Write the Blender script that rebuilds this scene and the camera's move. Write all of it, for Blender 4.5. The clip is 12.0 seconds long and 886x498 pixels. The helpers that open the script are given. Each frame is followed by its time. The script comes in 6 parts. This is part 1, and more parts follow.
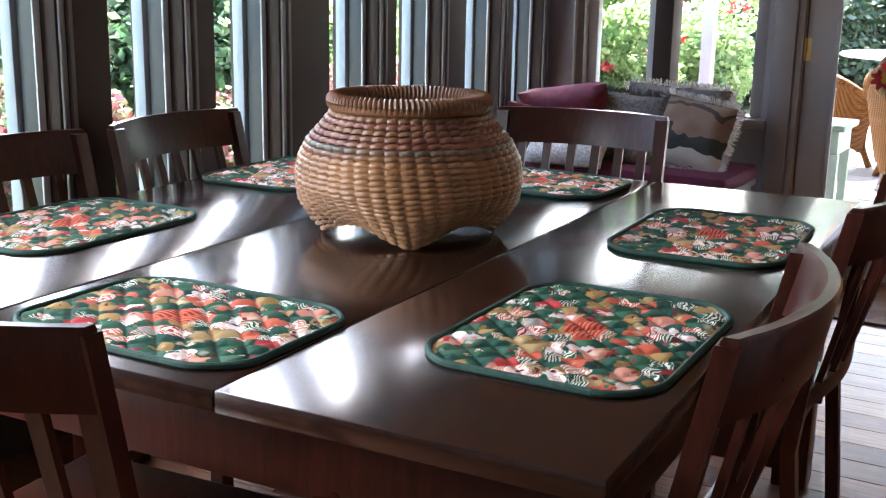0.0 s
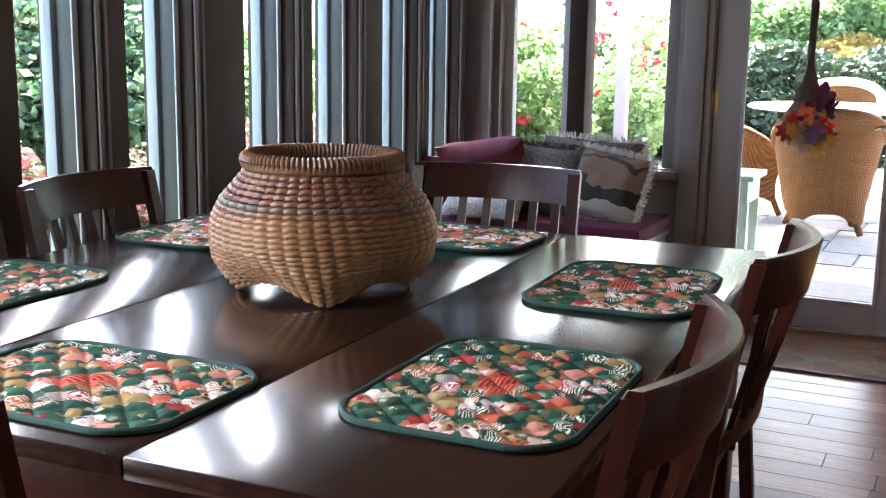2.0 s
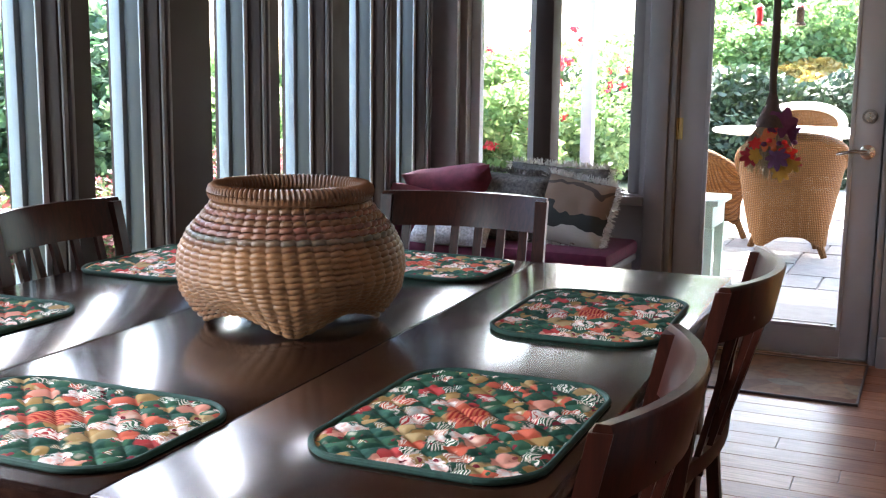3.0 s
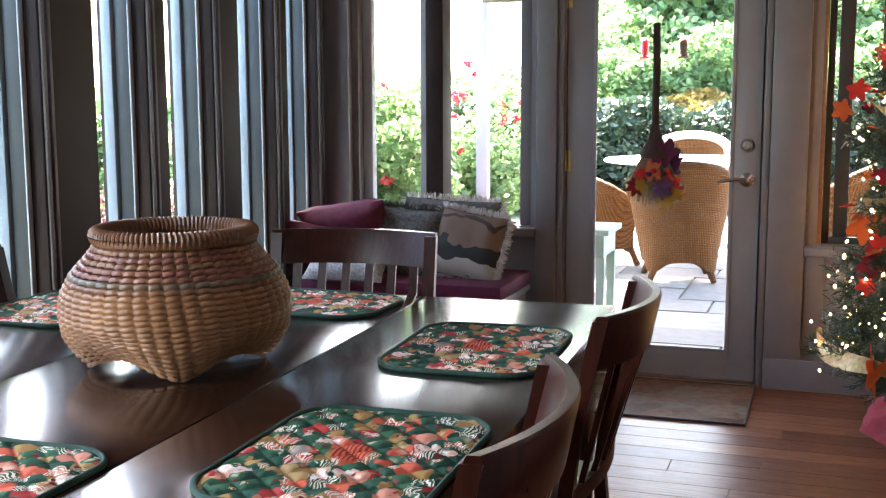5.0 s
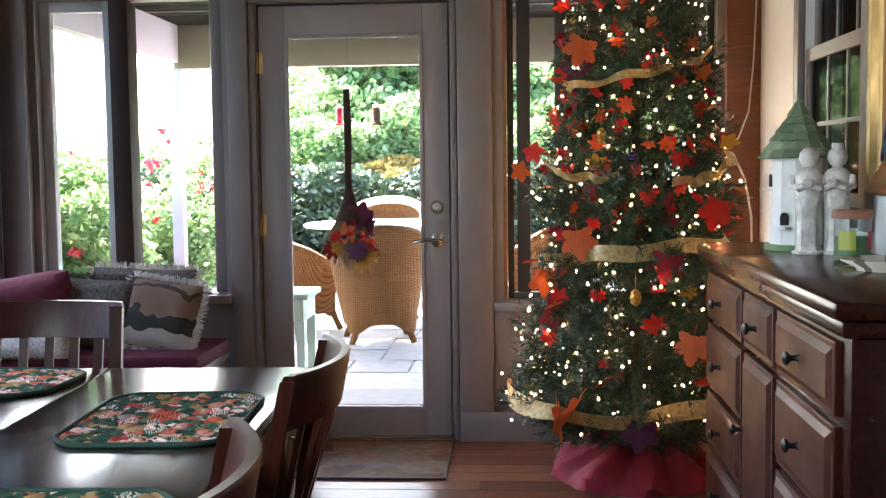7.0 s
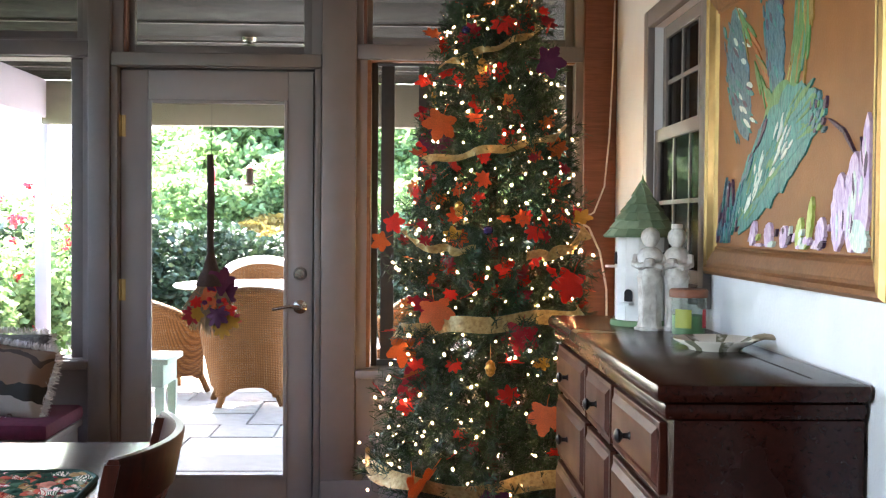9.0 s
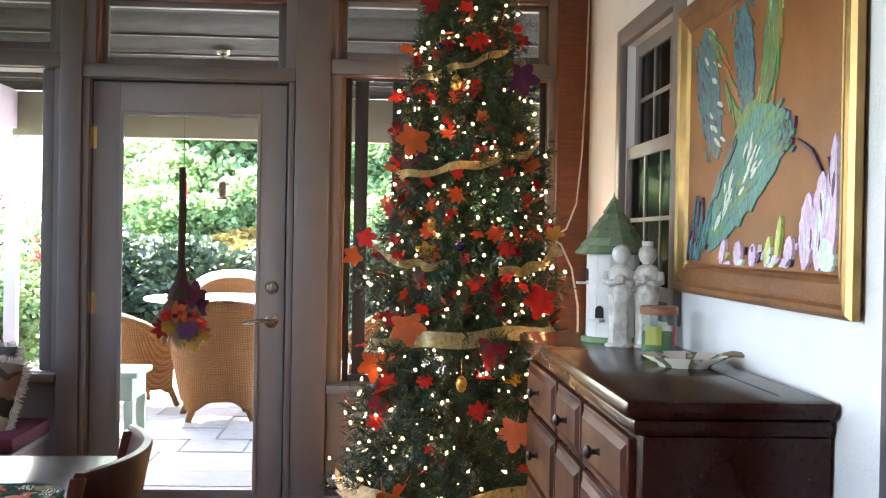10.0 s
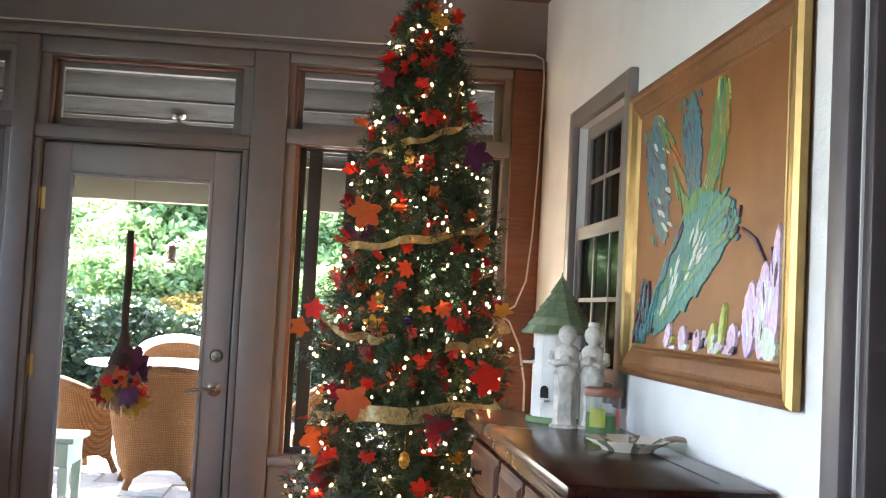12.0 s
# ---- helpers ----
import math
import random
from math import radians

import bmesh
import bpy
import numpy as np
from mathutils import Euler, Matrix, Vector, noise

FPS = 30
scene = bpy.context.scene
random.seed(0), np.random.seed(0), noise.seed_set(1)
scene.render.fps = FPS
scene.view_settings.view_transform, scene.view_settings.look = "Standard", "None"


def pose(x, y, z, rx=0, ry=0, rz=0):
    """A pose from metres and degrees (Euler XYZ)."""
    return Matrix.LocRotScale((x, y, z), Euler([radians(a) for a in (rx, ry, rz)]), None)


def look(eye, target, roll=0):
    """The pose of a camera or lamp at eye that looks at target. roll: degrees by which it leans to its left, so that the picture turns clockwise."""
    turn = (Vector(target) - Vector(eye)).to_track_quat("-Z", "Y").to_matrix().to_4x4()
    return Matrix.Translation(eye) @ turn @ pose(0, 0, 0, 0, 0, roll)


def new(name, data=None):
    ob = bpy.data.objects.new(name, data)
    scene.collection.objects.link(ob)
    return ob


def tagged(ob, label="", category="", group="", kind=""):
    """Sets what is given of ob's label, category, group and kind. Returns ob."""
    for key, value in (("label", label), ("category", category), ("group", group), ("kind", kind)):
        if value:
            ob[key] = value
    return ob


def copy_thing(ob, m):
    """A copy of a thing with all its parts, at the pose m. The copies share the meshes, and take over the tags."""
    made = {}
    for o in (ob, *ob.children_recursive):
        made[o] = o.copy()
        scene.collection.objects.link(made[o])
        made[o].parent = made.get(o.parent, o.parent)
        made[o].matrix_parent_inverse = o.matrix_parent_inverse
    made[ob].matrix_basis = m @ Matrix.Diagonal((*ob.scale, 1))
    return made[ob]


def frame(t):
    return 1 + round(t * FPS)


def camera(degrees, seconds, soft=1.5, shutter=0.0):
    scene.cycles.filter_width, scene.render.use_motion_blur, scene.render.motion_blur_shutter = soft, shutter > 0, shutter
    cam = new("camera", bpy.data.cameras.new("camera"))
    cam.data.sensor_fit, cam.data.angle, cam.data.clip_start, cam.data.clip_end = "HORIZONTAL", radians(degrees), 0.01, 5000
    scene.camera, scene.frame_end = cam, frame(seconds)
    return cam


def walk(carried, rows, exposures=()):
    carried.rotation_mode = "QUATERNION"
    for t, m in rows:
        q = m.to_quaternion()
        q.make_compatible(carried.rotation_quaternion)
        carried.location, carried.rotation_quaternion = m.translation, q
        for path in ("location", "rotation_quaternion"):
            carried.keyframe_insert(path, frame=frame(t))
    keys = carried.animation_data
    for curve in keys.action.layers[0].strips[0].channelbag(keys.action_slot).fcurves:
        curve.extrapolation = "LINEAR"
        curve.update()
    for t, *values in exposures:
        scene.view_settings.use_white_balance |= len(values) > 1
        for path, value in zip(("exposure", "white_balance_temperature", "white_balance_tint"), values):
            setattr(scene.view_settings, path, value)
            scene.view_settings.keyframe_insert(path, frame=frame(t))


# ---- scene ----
cam = camera(43.5, 12.0, 1.2)
PATH = [
    (0, (0.985, -0.222, 1.271), (0.02, 1.468, 0.809), 1.1),
    (0.5, (0.991, -0.22, 1.271), (0.054, 1.492, 0.833), 0.8),
    (1, (0.996, -0.223, 1.276), (0.065, 1.497, 0.86), 0.9),
    (1.5, (1.003, -0.222, 1.282), (0.107, 1.525, 0.899), 0.7),
    (2, (1.005, -0.222, 1.282), (0.151, 1.548, 0.914), 0.9),
    (2.5, (1.002, -0.223, 1.289), (0.169, 1.562, 0.941), 0.9),
    (4.5, (1.051, -0.243, 1.306), (0.361, 1.615, 1.032), -0.1),
    (5, (1.059, -0.243, 1.309), (0.409, 1.629, 1.044), -0.2),
    (5.5, (1.073, -0.241, 1.313), (0.5, 1.659, 1.065), -0.2),
    (6, (1.078, -0.214, 1.301), (0.669, 1.732, 1.088), -0.7),
    (6.5, (1.089, -0.224, 1.298), (0.807, 1.748, 1.121), -0.8),
    (7, (1.098, -0.224, 1.291), (0.959, 1.766, 1.143), -0.7),
    (7.5, (1.161, -0.221, 1.31), (1.1, 1.774, 1.184), -1.0),
    (9.5, (1.196, -0.265, 1.344), (1.293, 1.733, 1.315), 0.9),
    (10, (1.198, -0.262, 1.342), (1.317, 1.735, 1.325), 1.0),
    (10.5, (1.205, -0.257, 1.346), (1.356, 1.737, 1.361), 1.3),
    (11, (1.212, -0.249, 1.349), (1.389, 1.742, 1.39), 1.9),
    (11.5, (1.214, -0.249, 1.354), (1.398, 1.741, 1.429), 2.3),
    (12, (1.211, -0.256, 1.357), (1.411, 1.731, 1.47), 2.9),
]
walk(cam, [(t, look(eye, target, roll)) for t, eye, target, roll in PATH], [(0.0, 4.95), (2.5, 4.88), (5.0, 4.82), (7.5, 4.82), (9.5, 4.95), (12.0, 4.95)])

# ---- exposure and light ----
def sky_world():
    w = bpy.data.worlds.new("sky")
    scene.world = w
    w.use_nodes = True
    nt = w.node_tree
    bg = nt.nodes["Background"]
    sky = nt.nodes.new("ShaderNodeTexSky")
    sky.sky_type = "NISHITA"
    sky.sun_disc = False
    sky.sun_elevation, sky.sun_rotation = radians(52), radians(SUN_AZ)
    sky.air_density, sky.dust_density, sky.ozone_density = 1.0, 3.0, 1.0
    nt.links.new(sky.outputs[0], bg.inputs["Color"])
    bg.inputs["Strength"].default_value = 0.15


SUN_AZ = -25.0
sky_world()
sun = new("sun", bpy.data.lights.new("sun", "SUN"))
sun.data.energy, sun.data.angle, sun.data.color = 3.4, radians(0.6), (1.0, 0.96, 0.90)
_a, _e = radians(SUN_AZ), radians(52)
sun.matrix_world = look((0, 0, 12), Vector((0, 0, 12)) - Vector((math.sin(_a) * math.cos(_e), math.cos(_a) * math.cos(_e), math.sin(_e))))


def window_fill(m, w, h, watts):
    """An added area lamp in one window opening, standing in for skylight."""
    lamp = new("window_fill", bpy.data.lights.new("window_fill", "AREA"))
    lamp.data.shape, lamp.data.size, lamp.data.size_y = "RECTANGLE", w, h
    lamp.data.energy, lamp.data.color = watts, (0.86, 0.94, 1.0)
    lamp.matrix_world = m


# fill from an opening out of view, added for east wall and chairs
window_fill(look((-1.53, 0.15, 1.45), (0.0, 0.15, 1.45)), 0.66, 1.9, 5)


# ---- material tools ----
class Nodes:
    def __init__(self, name):
        self.m = bpy.data.materials.new(name)
        self.m.use_nodes = True
        self.nt = self.m.node_tree
        self.b = self.nt.nodes["Principled BSDF"]

    def n(self, kind, **sets):
        node = self.nt.nodes.new("ShaderNode" + kind)
        for k, v in sets.items():
            node.inputs[k].default_value = v
        return node

    def link(self, a, b):
        self.nt.links.new(a, b)

    def coords(self, scale=(1, 1, 1), rot=(0, 0, 0), out="Object"):
        tc, mp = self.n("TexCoord"), self.n("Mapping")
        mp.inputs["Scale"].default_value = scale
        mp.inputs["Rotation"].default_value = [radians(r) for r in rot]
        self.link(tc.outputs[out], mp.inputs["Vector"])
        return mp.outputs[0]

    def noise(self, vec, scale, detail=4.0, rough=0.55, dist=0.0):
        t = self.n("TexNoise", Scale=scale, Detail=detail, Roughness=rough, Distortion=dist)
        self.link(vec, t.inputs["Vector"])
        return t.outputs["Fac"]

    def ramp(self, fac, *stops):
        r = self.n("ValToRGB")
        els = r.color_ramp.elements
        while len(els) < len(stops):
            els.new(0.5)
        for e, (p, c) in zip(els, stops):
            e.position, e.color = p, (*c, 1)
        self.link(fac, r.inputs[0])
        return r.outputs[0]

    def mix(self, fac, a, b, kind="MIX"):
        x = self.nt.nodes.new("ShaderNodeMix")
        x.data_type, x.blend_type = "RGBA", kind
        for sock, v in ((x.inputs[0], fac), (x.inputs[6], a), (x.inputs[7], b)):
            if isinstance(v, (int, float)):
                sock.default_value = v
            elif isinstance(v, tuple):
                sock.default_value = (*v, 1)
            else:
                self.link(v, sock)
        return x.outputs[2]

    def bump(self, height, strength, dist=0.01):
        bp = self.n("Bump", Strength=strength, Distance=dist)
        self.link(height, bp.inputs["Height"])
        self.link(bp.outputs[0], self.b.inputs["Normal"])

    def done(self, color=None, rough=0.5, metal=0.0, spec=None, coat=None):
        if color is not None:
            if isinstance(color, tuple):
                self.b.inputs["Base Color"].default_value = (*color, 1)
            else:
                self.link(color, self.b.inputs["Base Color"])
        if isinstance(rough, (int, float)):
            self.b.inputs["Roughness"].default_value = rough
        else:
            self.link(rough, self.b.inputs["Roughness"])
        self.b.inputs["Metallic"].default_value = metal
        if spec is not None:
            self.b.inputs["Specular IOR Level"].default_value = spec
        if coat:
            self.b.inputs["Coat Weight"].default_value, self.b.inputs["Coat Roughness"].default_value = coat
        return self.m


def wood(name, dark, light, rough=0.35, grain=(1.2, 14, 14), bump=0.05, coat=None):
    k = Nodes(name)
    v = k.coords(grain)
    g = k.noise(v, 6, 6, 0.6, 0.8)
    big = k.noise(k.coords((2, 2, 2)), 1.7, 3)
    c = k.ramp(g, (0.3, dark), (0.7, light))
    c = k.mix(k.ramp(big, (0.3, (0, 0, 0)), (0.7, (0.45, 0.45, 0.45))), c, tuple(0.6 * x for x in dark))
    k.bump(g, bump, 0.004)
    r = k.ramp(big, (0.2, (rough * 0.8,) * 3), (0.8, (rough * 1.3,) * 3))
    return k.done(c, r, coat=coat)


def paint(name, color, rough=0.45, vary=0.12, bump=0.05, scale=9.0):
    k = Nodes(name)
    n1 = k.noise(k.coords(), scale, 5)
    n2 = k.noise(k.coords(), scale * 14, 3)
    c = k.ramp(n1, (0.25, tuple(x * (1 - vary) for x in color)), (0.75, tuple(min(1, x * (1 + vary)) for x in color)))
    k.bump(n2, bump, 0.003)
    return k.done(c, k.ramp(n1, (0.2, (rough * 0.85,) * 3), (0.8, (rough * 1.2,) * 3)))


def plain(name, color, rough=0.5, metal=0.0, vary=0.1, scale=30.0):
    k = Nodes(name)
    n1 = k.noise(k.coords(), scale, 3)
    c = k.ramp(n1, (0.3, tuple(x * (1 - vary) for x in color)), (0.7, tuple(min(1, x * (1 + vary)) for x in color)))
    return k.done(c, rough, metal)


def per_piece(name, stops, rough=0.6, island=False, trans=0.0, bump=0.0):
    """Colour varied from piece to piece."""
    k = Nodes(name)
    r = k.n("NewGeometry").outputs["Random Per Island"] if island else k.n("ObjectInfo").outputs["Random"]
    c = k.ramp(r, *stops)
    c = k.mix(k.ramp(k.noise(k.coords((1, 1, 1)), 14, 3), (0.3, (0, 0, 0)), (0.7, (0.5, 0.5, 0.5))), c, tuple(0.55 * x for x in stops[0][1]))
    m = k.done(c, rough)
    if trans:
        tr = k.n("BsdfTranslucent")
        k.link(c, tr.inputs["Color"])
        mx = k.n("MixShader")
        mx.inputs[0].default_value = trans
        k.link(k.b.outputs[0], mx.inputs[1])
        k.link(tr.outputs[0], mx.inputs[2])
        k.link(mx.outputs[0], k.nt.nodes["Material Output"].inputs["Surface"])
    if bump:
        k.bump(k.noise(k.coords(), 40, 4), bump, 0.004)
    return m


def glow(name, color, strength):
    k = Nodes(name)
    k.b.inputs["Emission Color"].default_value = (*color, 1)
    k.b.inputs["Emission Strength"].default_value = strength
    return k.done(color, 0.4)


def glass_mat(name, tint=(0.97, 0.98, 0.98), gloss=0.6):
    k = Nodes(name)
    tr, gl = k.n("BsdfTransparent", Color=(*tint, 1)), k.n("BsdfGlossy", Roughness=0.02)
    lw = k.n("LayerWeight", Blend=0.5)
    pw, ml = k.n("Math"), k.n("Math")
    pw.operation, ml.operation = "POWER", "MULTIPLY_ADD"
    pw.inputs[1].default_value, ml.inputs[1].default_value, ml.inputs[2].default_value = 5.0, gloss, 0.03
    k.link(lw.outputs["Facing"], pw.inputs[0])
    k.link(pw.outputs[0], ml.inputs[0])
    mx = k.n("MixShader")
    k.link(ml.outputs[0], mx.inputs[0])
    k.link(tr.outputs[0], mx.inputs[1])
    k.link(gl.outputs[0], mx.inputs[2])
    k.link(mx.outputs[0], k.nt.nodes["Material Output"].inputs["Surface"])
    return k.m


# ---- mesh tools ----
def bx(bm, x0, x1, y0, y1, z0, z1, bev=0.0, m=None):
    x0, x1, y0, y1, z0, z1 = min(x0, x1), max(x0, x1), min(y0, y1), max(y0, y1), min(z0, z1), max(z0, z1)
    vs = [bm.verts.new(Vector(p)) for p in ((x0, y0, z0), (x1, y0, z0), (x1, y1, z0), (x0, y1, z0), (x0, y0, z1), (x1, y0, z1), (x1, y1, z1), (x0, y1, z1))]
    fs = [bm.faces.new([vs[i] for i in f]) for f in ((3, 2, 1, 0), (4, 5, 6, 7), (0, 1, 5, 4), (1, 2, 6, 5), (2, 3, 7, 6), (3, 0, 4, 7))]
    if bev:
        es = list({e for f in fs for e in f.edges})
        r = bmesh.ops.bevel(bm, geom=es, offset=bev, segments=2, profile=0.5, affect="EDGES")
        vs = list({v for f in r["faces"] for v in f.verts} | {v for v in vs if v.is_valid})
    if m is not None:
        bmesh.ops.transform(bm, matrix=m, verts=[v for v in vs if v.is_valid])
    return vs


def tube(bm, pts, r, seg=8, caps=True):
    """A round bar along pts; r is one radius or one for each point."""
    pts = [Vector(p) for p in pts]
    rs = r if isinstance(r, (list, tuple)) else [r] * len(pts)
    rings, up = [], None
    for i, p in enumerate(pts):
        d = (pts[min(i + 1, len(pts) - 1)] - pts[max(i - 1, 0)]).normalized()
        if up is None:
            up = d.orthogonal().normalized()
        up = (up - d * up.dot(d))
        up = up.normalized() if up.length > 1e-6 else d.orthogonal().normalized()
        side = d.cross(up)
        rings.append([bm.verts.new(p + (up * math.cos(a) + side * math.sin(a)) * rs[i]) for a in (2 * math.pi * j / seg for j in range(seg))])
    for a, b in zip(rings, rings[1:]):
        for j in range(seg):
            bm.faces.new((a[j], a[(j + 1) % seg], b[(j + 1) % seg], b[j]))
    if caps:
        bm.faces.new(rings[0][::-1])
        bm.faces.new(rings[-1])


def lathe(bm, prof, seg=24, cx=0.0, cy=0.0, cz=0.0):
    """Turned shape from (radius, height) pairs; radius 0 closes an end."""
    rings = []
    for r, z in prof:
        if r <= 1e-6:
            rings.append([bm.verts.new((cx, cy, cz + z))])
        else:
            rings.append([bm.verts.new((cx + r * math.cos(2 * math.pi * j / seg), cy + r * math.sin(2 * math.pi * j / seg), cz + z)) for j in range(seg)])
    for a, b in zip(rings, rings[1:]):
        for j in range(seg):
            k = (j + 1) % seg
            if len(a) == 1 and len(b) > 1:
                bm.faces.new((a[0], b[k], b[j]))
            elif len(b) == 1 and len(a) > 1:
                bm.faces.new((a[j], a[k], b[0]))
            elif len(a) > 1:
                bm.faces.new((a[j], a[k], b[k], b[j]))


def slab(bm, outline, z0, z1, bev=0.0):
    """A plate with the given outline between two heights."""
    vs = [bm.verts.new((x, y, z0)) for x, y in outline]
    f = bm.faces.new(vs)
    r = bmesh.ops.extrude_face_region(bm, geom=[f])
    top = [g for g in r["geom"] if isinstance(g, bmesh.types.BMVert)]
    bmesh.ops.translate(bm, vec=(0, 0, z1 - z0), verts=top)
    bmesh.ops.recalc_face_normals(bm, faces=bm.faces)
    if bev:
        tv = set(top)
        es = [e for e in bm.edges if e.verts[0] in tv and e.verts[1] in tv]
        bmesh.ops.bevel(bm, geom=es, offset=bev, segments=2, profile=0.6, affect="EDGES")


def mesh_of(name, bm, mat, smooth=False):
    me = bpy.data.meshes.new(name)
    bm.to_mesh(me)
    bm.free()
    me.materials.append(mat)
    if smooth:
        me.polygons.foreach_set("use_smooth", [True] * len(me.polygons))
        me.set_sharp_from_angle(angle=radians(40))
    return me


def part(name, bm, mat, parent, label="", smooth=False, at=None):
    ob = new(name, mesh_of(name, bm, mat, smooth))
    ob.parent = parent
    if at is not None:
        ob.matrix_basis = at
    return tagged(ob, label)


def thing(name, m, label, category, group="", kind=""):
    ob = new(name)
    ob.empty_display_size = 0.05
    ob.matrix_basis = m
    return tagged(ob, label, category, group, kind)


def solid(name, bm, mat, label, category, kind="", smooth=False, m=None, group=""):
    ob = new(name, mesh_of(name, bm, mat, smooth))
    if m is not None:
        ob.matrix_basis = m
    return tagged(ob, label, category, group, kind)


def BM():
    return bmesh.new()


def box_part(name, parent, mat, dims, bev=0.004, label=""):
    bm = BM()
    bx(bm, *dims, bev)
    return part(name, bm, mat, parent, label, smooth=True)


def quads(name, corners, mat):
    """One mesh from loose quads: an array of n x 4 x 3."""
    n = len(corners)
    me = bpy.data.meshes.new(name)
    me.from_pydata(np.asarray(corners).reshape(-1, 3).tolist(), [], np.arange(4 * n).reshape(-1, 4).tolist())
    me.materials.append(mat)
    return me


def leaf_cloud(rng, centres, size, spread=0.6, stretch=1.7, up=0.3):
    """Small bent-free leaves, one at each centre, turned at random."""
    c = np.asarray(centres)
    n = len(c)
    d = rng.normal(size=(n, 3))
    d[:, 2] = d[:, 2] * spread + up * rng.random(n)
    d /= np.linalg.norm(d, axis=1)[:, None]
    e = rng.normal(size=(n, 3))
    e -= d * (e * d).sum(1)[:, None]
    e /= np.linalg.norm(e, axis=1)[:, None]
    s = size * (0.6 + 0.8 * rng.random((n, 1)))
    a, b = d * s * stretch * 0.5, e * s * 0.5
    return np.stack([c - a, c + b - a * 0.1, c + a, c - b - a * 0.1], 1)

# ---- materials ----
M_TRIM = paint("taupe_paint", (0.185, 0.165, 0.16), 0.42, 0.08, 0.05)
# darker than mid-brown paint: the backlit reveals' shade is put into this colour
M_POST = paint("shaded_post_brown", (0.036, 0.022, 0.018), 0.55)
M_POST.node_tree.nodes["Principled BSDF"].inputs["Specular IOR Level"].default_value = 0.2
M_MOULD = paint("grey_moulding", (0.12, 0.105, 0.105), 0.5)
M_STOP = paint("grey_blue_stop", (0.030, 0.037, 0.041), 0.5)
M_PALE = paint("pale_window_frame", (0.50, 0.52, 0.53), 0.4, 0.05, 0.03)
M_WALL_GREY = paint("grey_taupe_wall", (0.23, 0.205, 0.20), 0.55, 0.06, 0.08)
M_DOOR = paint("door_grey_paint", (0.27, 0.25, 0.25), 0.4, 0.05, 0.04)
M_SASH = paint("white_sash", (0.24, 0.275, 0.31), 0.4, 0.05, 0.03)
M_GLASS = glass_mat("window_glass")
# grey tint and weaker reflection keep the east panes dark
M_DARKGLASS = glass_mat("dim_pane_glass", (0.5, 0.5, 0.5), 0.15)
M_BRASS = plain("brass", (0.42, 0.29, 0.12), 0.38, 1.0)
M_NICKEL = plain("nickel", (0.55, 0.53, 0.5), 0.22, 1.0)
M_IRON = plain("black_iron", (0.03, 0.03, 0.032), 0.35, 0.8)
M_TABLE = wood("dark_table_wood", (0.014, 0.0045, 0.003), (0.034, 0.011, 0.0065), 0.22, (16, 1.0, 16), 0.004, (1.0, 0.15))
M_CHAIR = wood("dark_chair_wood", (0.020, 0.005, 0.003), (0.062, 0.013, 0.007), 0.30, (12, 12, 1.5), 0.03)
M_CHAIR.node_tree.nodes["Principled BSDF"].inputs["Specular IOR Level"].default_value = 0.26
# cherry of the sideboard body, darkened to carry the shade on its side
M_DRESSER = wood("shaded_cherry_wood", (0.014, 0.003, 0.002), (0.032, 0.007, 0.004), 0.24, (12, 1.3, 12), 0.03)
M_DRESSER.node_tree.nodes["Principled BSDF"].inputs["Specular IOR Level"].default_value = 0.26
# lighter copy for the drawer fronts, with the tree's glow in the colour
M_DRAWER = wood("lit_cherry_drawer_wood", (0.036, 0.008, 0.004), (0.068, 0.016, 0.008), 0.42, (12, 1.3, 12), 0.03)
M_DRAWER.node_tree.nodes["Principled BSDF"].inputs["Specular IOR Level"].default_value = 0.2
M_CEIL = wood("cedar_ceiling", (0.16, 0.07, 0.035), (0.28, 0.13, 0.07), 0.5)
M_TERRACOTTA = paint("warm_brown_wall", (0.36, 0.16, 0.075), 0.6, 0.08, 0.08)


def stucco():
    k = Nodes("white_stucco")
    v = k.coords()
    n1 = k.noise(v, 60, 6, 0.65)
    n2 = k.noise(v, 2.5, 3)
    k.bump(n1, 0.55, 0.006)
    return k.done(k.ramp(n2, (0.3, (0.70, 0.72, 0.73)), (0.7, (0.80, 0.81, 0.81))), 0.8)


M_STUCCO = stucco()


def plank_mat():
    k = Nodes("floor_plank")
    r = k.n("ObjectInfo").outputs["Random"]
    base = k.ramp(r, (0.0, (0.10, 0.04, 0.022)), (0.5, (0.19, 0.08, 0.045)), (1.0, (0.28, 0.14, 0.085)))
    g = k.noise(k.coords((1.3, 18, 18)), 5, 6, 0.6, 0.6)
    c = k.mix(k.ramp(g, (0.35, (0.0, 0.0, 0.0)), (0.7, (0.6, 0.6, 0.6))), base, (0.07, 0.025, 0.014))
    k.bump(g, 0.04, 0.003)
    return k.done(c, k.ramp(g, (0.2, (0.30,) * 3), (0.8, (0.46,) * 3)), spec=0.12)


M_PLANK = plank_mat()
M_GROOVE = plain("dark_groove", (0.02, 0.012, 0.01), 0.9)
M_STONE = per_piece("patio_stone", ((0, (0.18, 0.155, 0.14)), (0.4, (0.22, 0.21, 0.205)), (0.7, (0.25, 0.215, 0.19)), (1, (0.29, 0.28, 0.265))), 0.8, bump=0.4)
M_SOIL = plain("garden_ground", (0.07, 0.075, 0.03), 0.95, 0, 0.5, 3)

# ---- large structure ----
XL, XR, YD, YB, ZC = -1.42, 2.19, 4.97, -2.6, 2.87
TH = 0.14


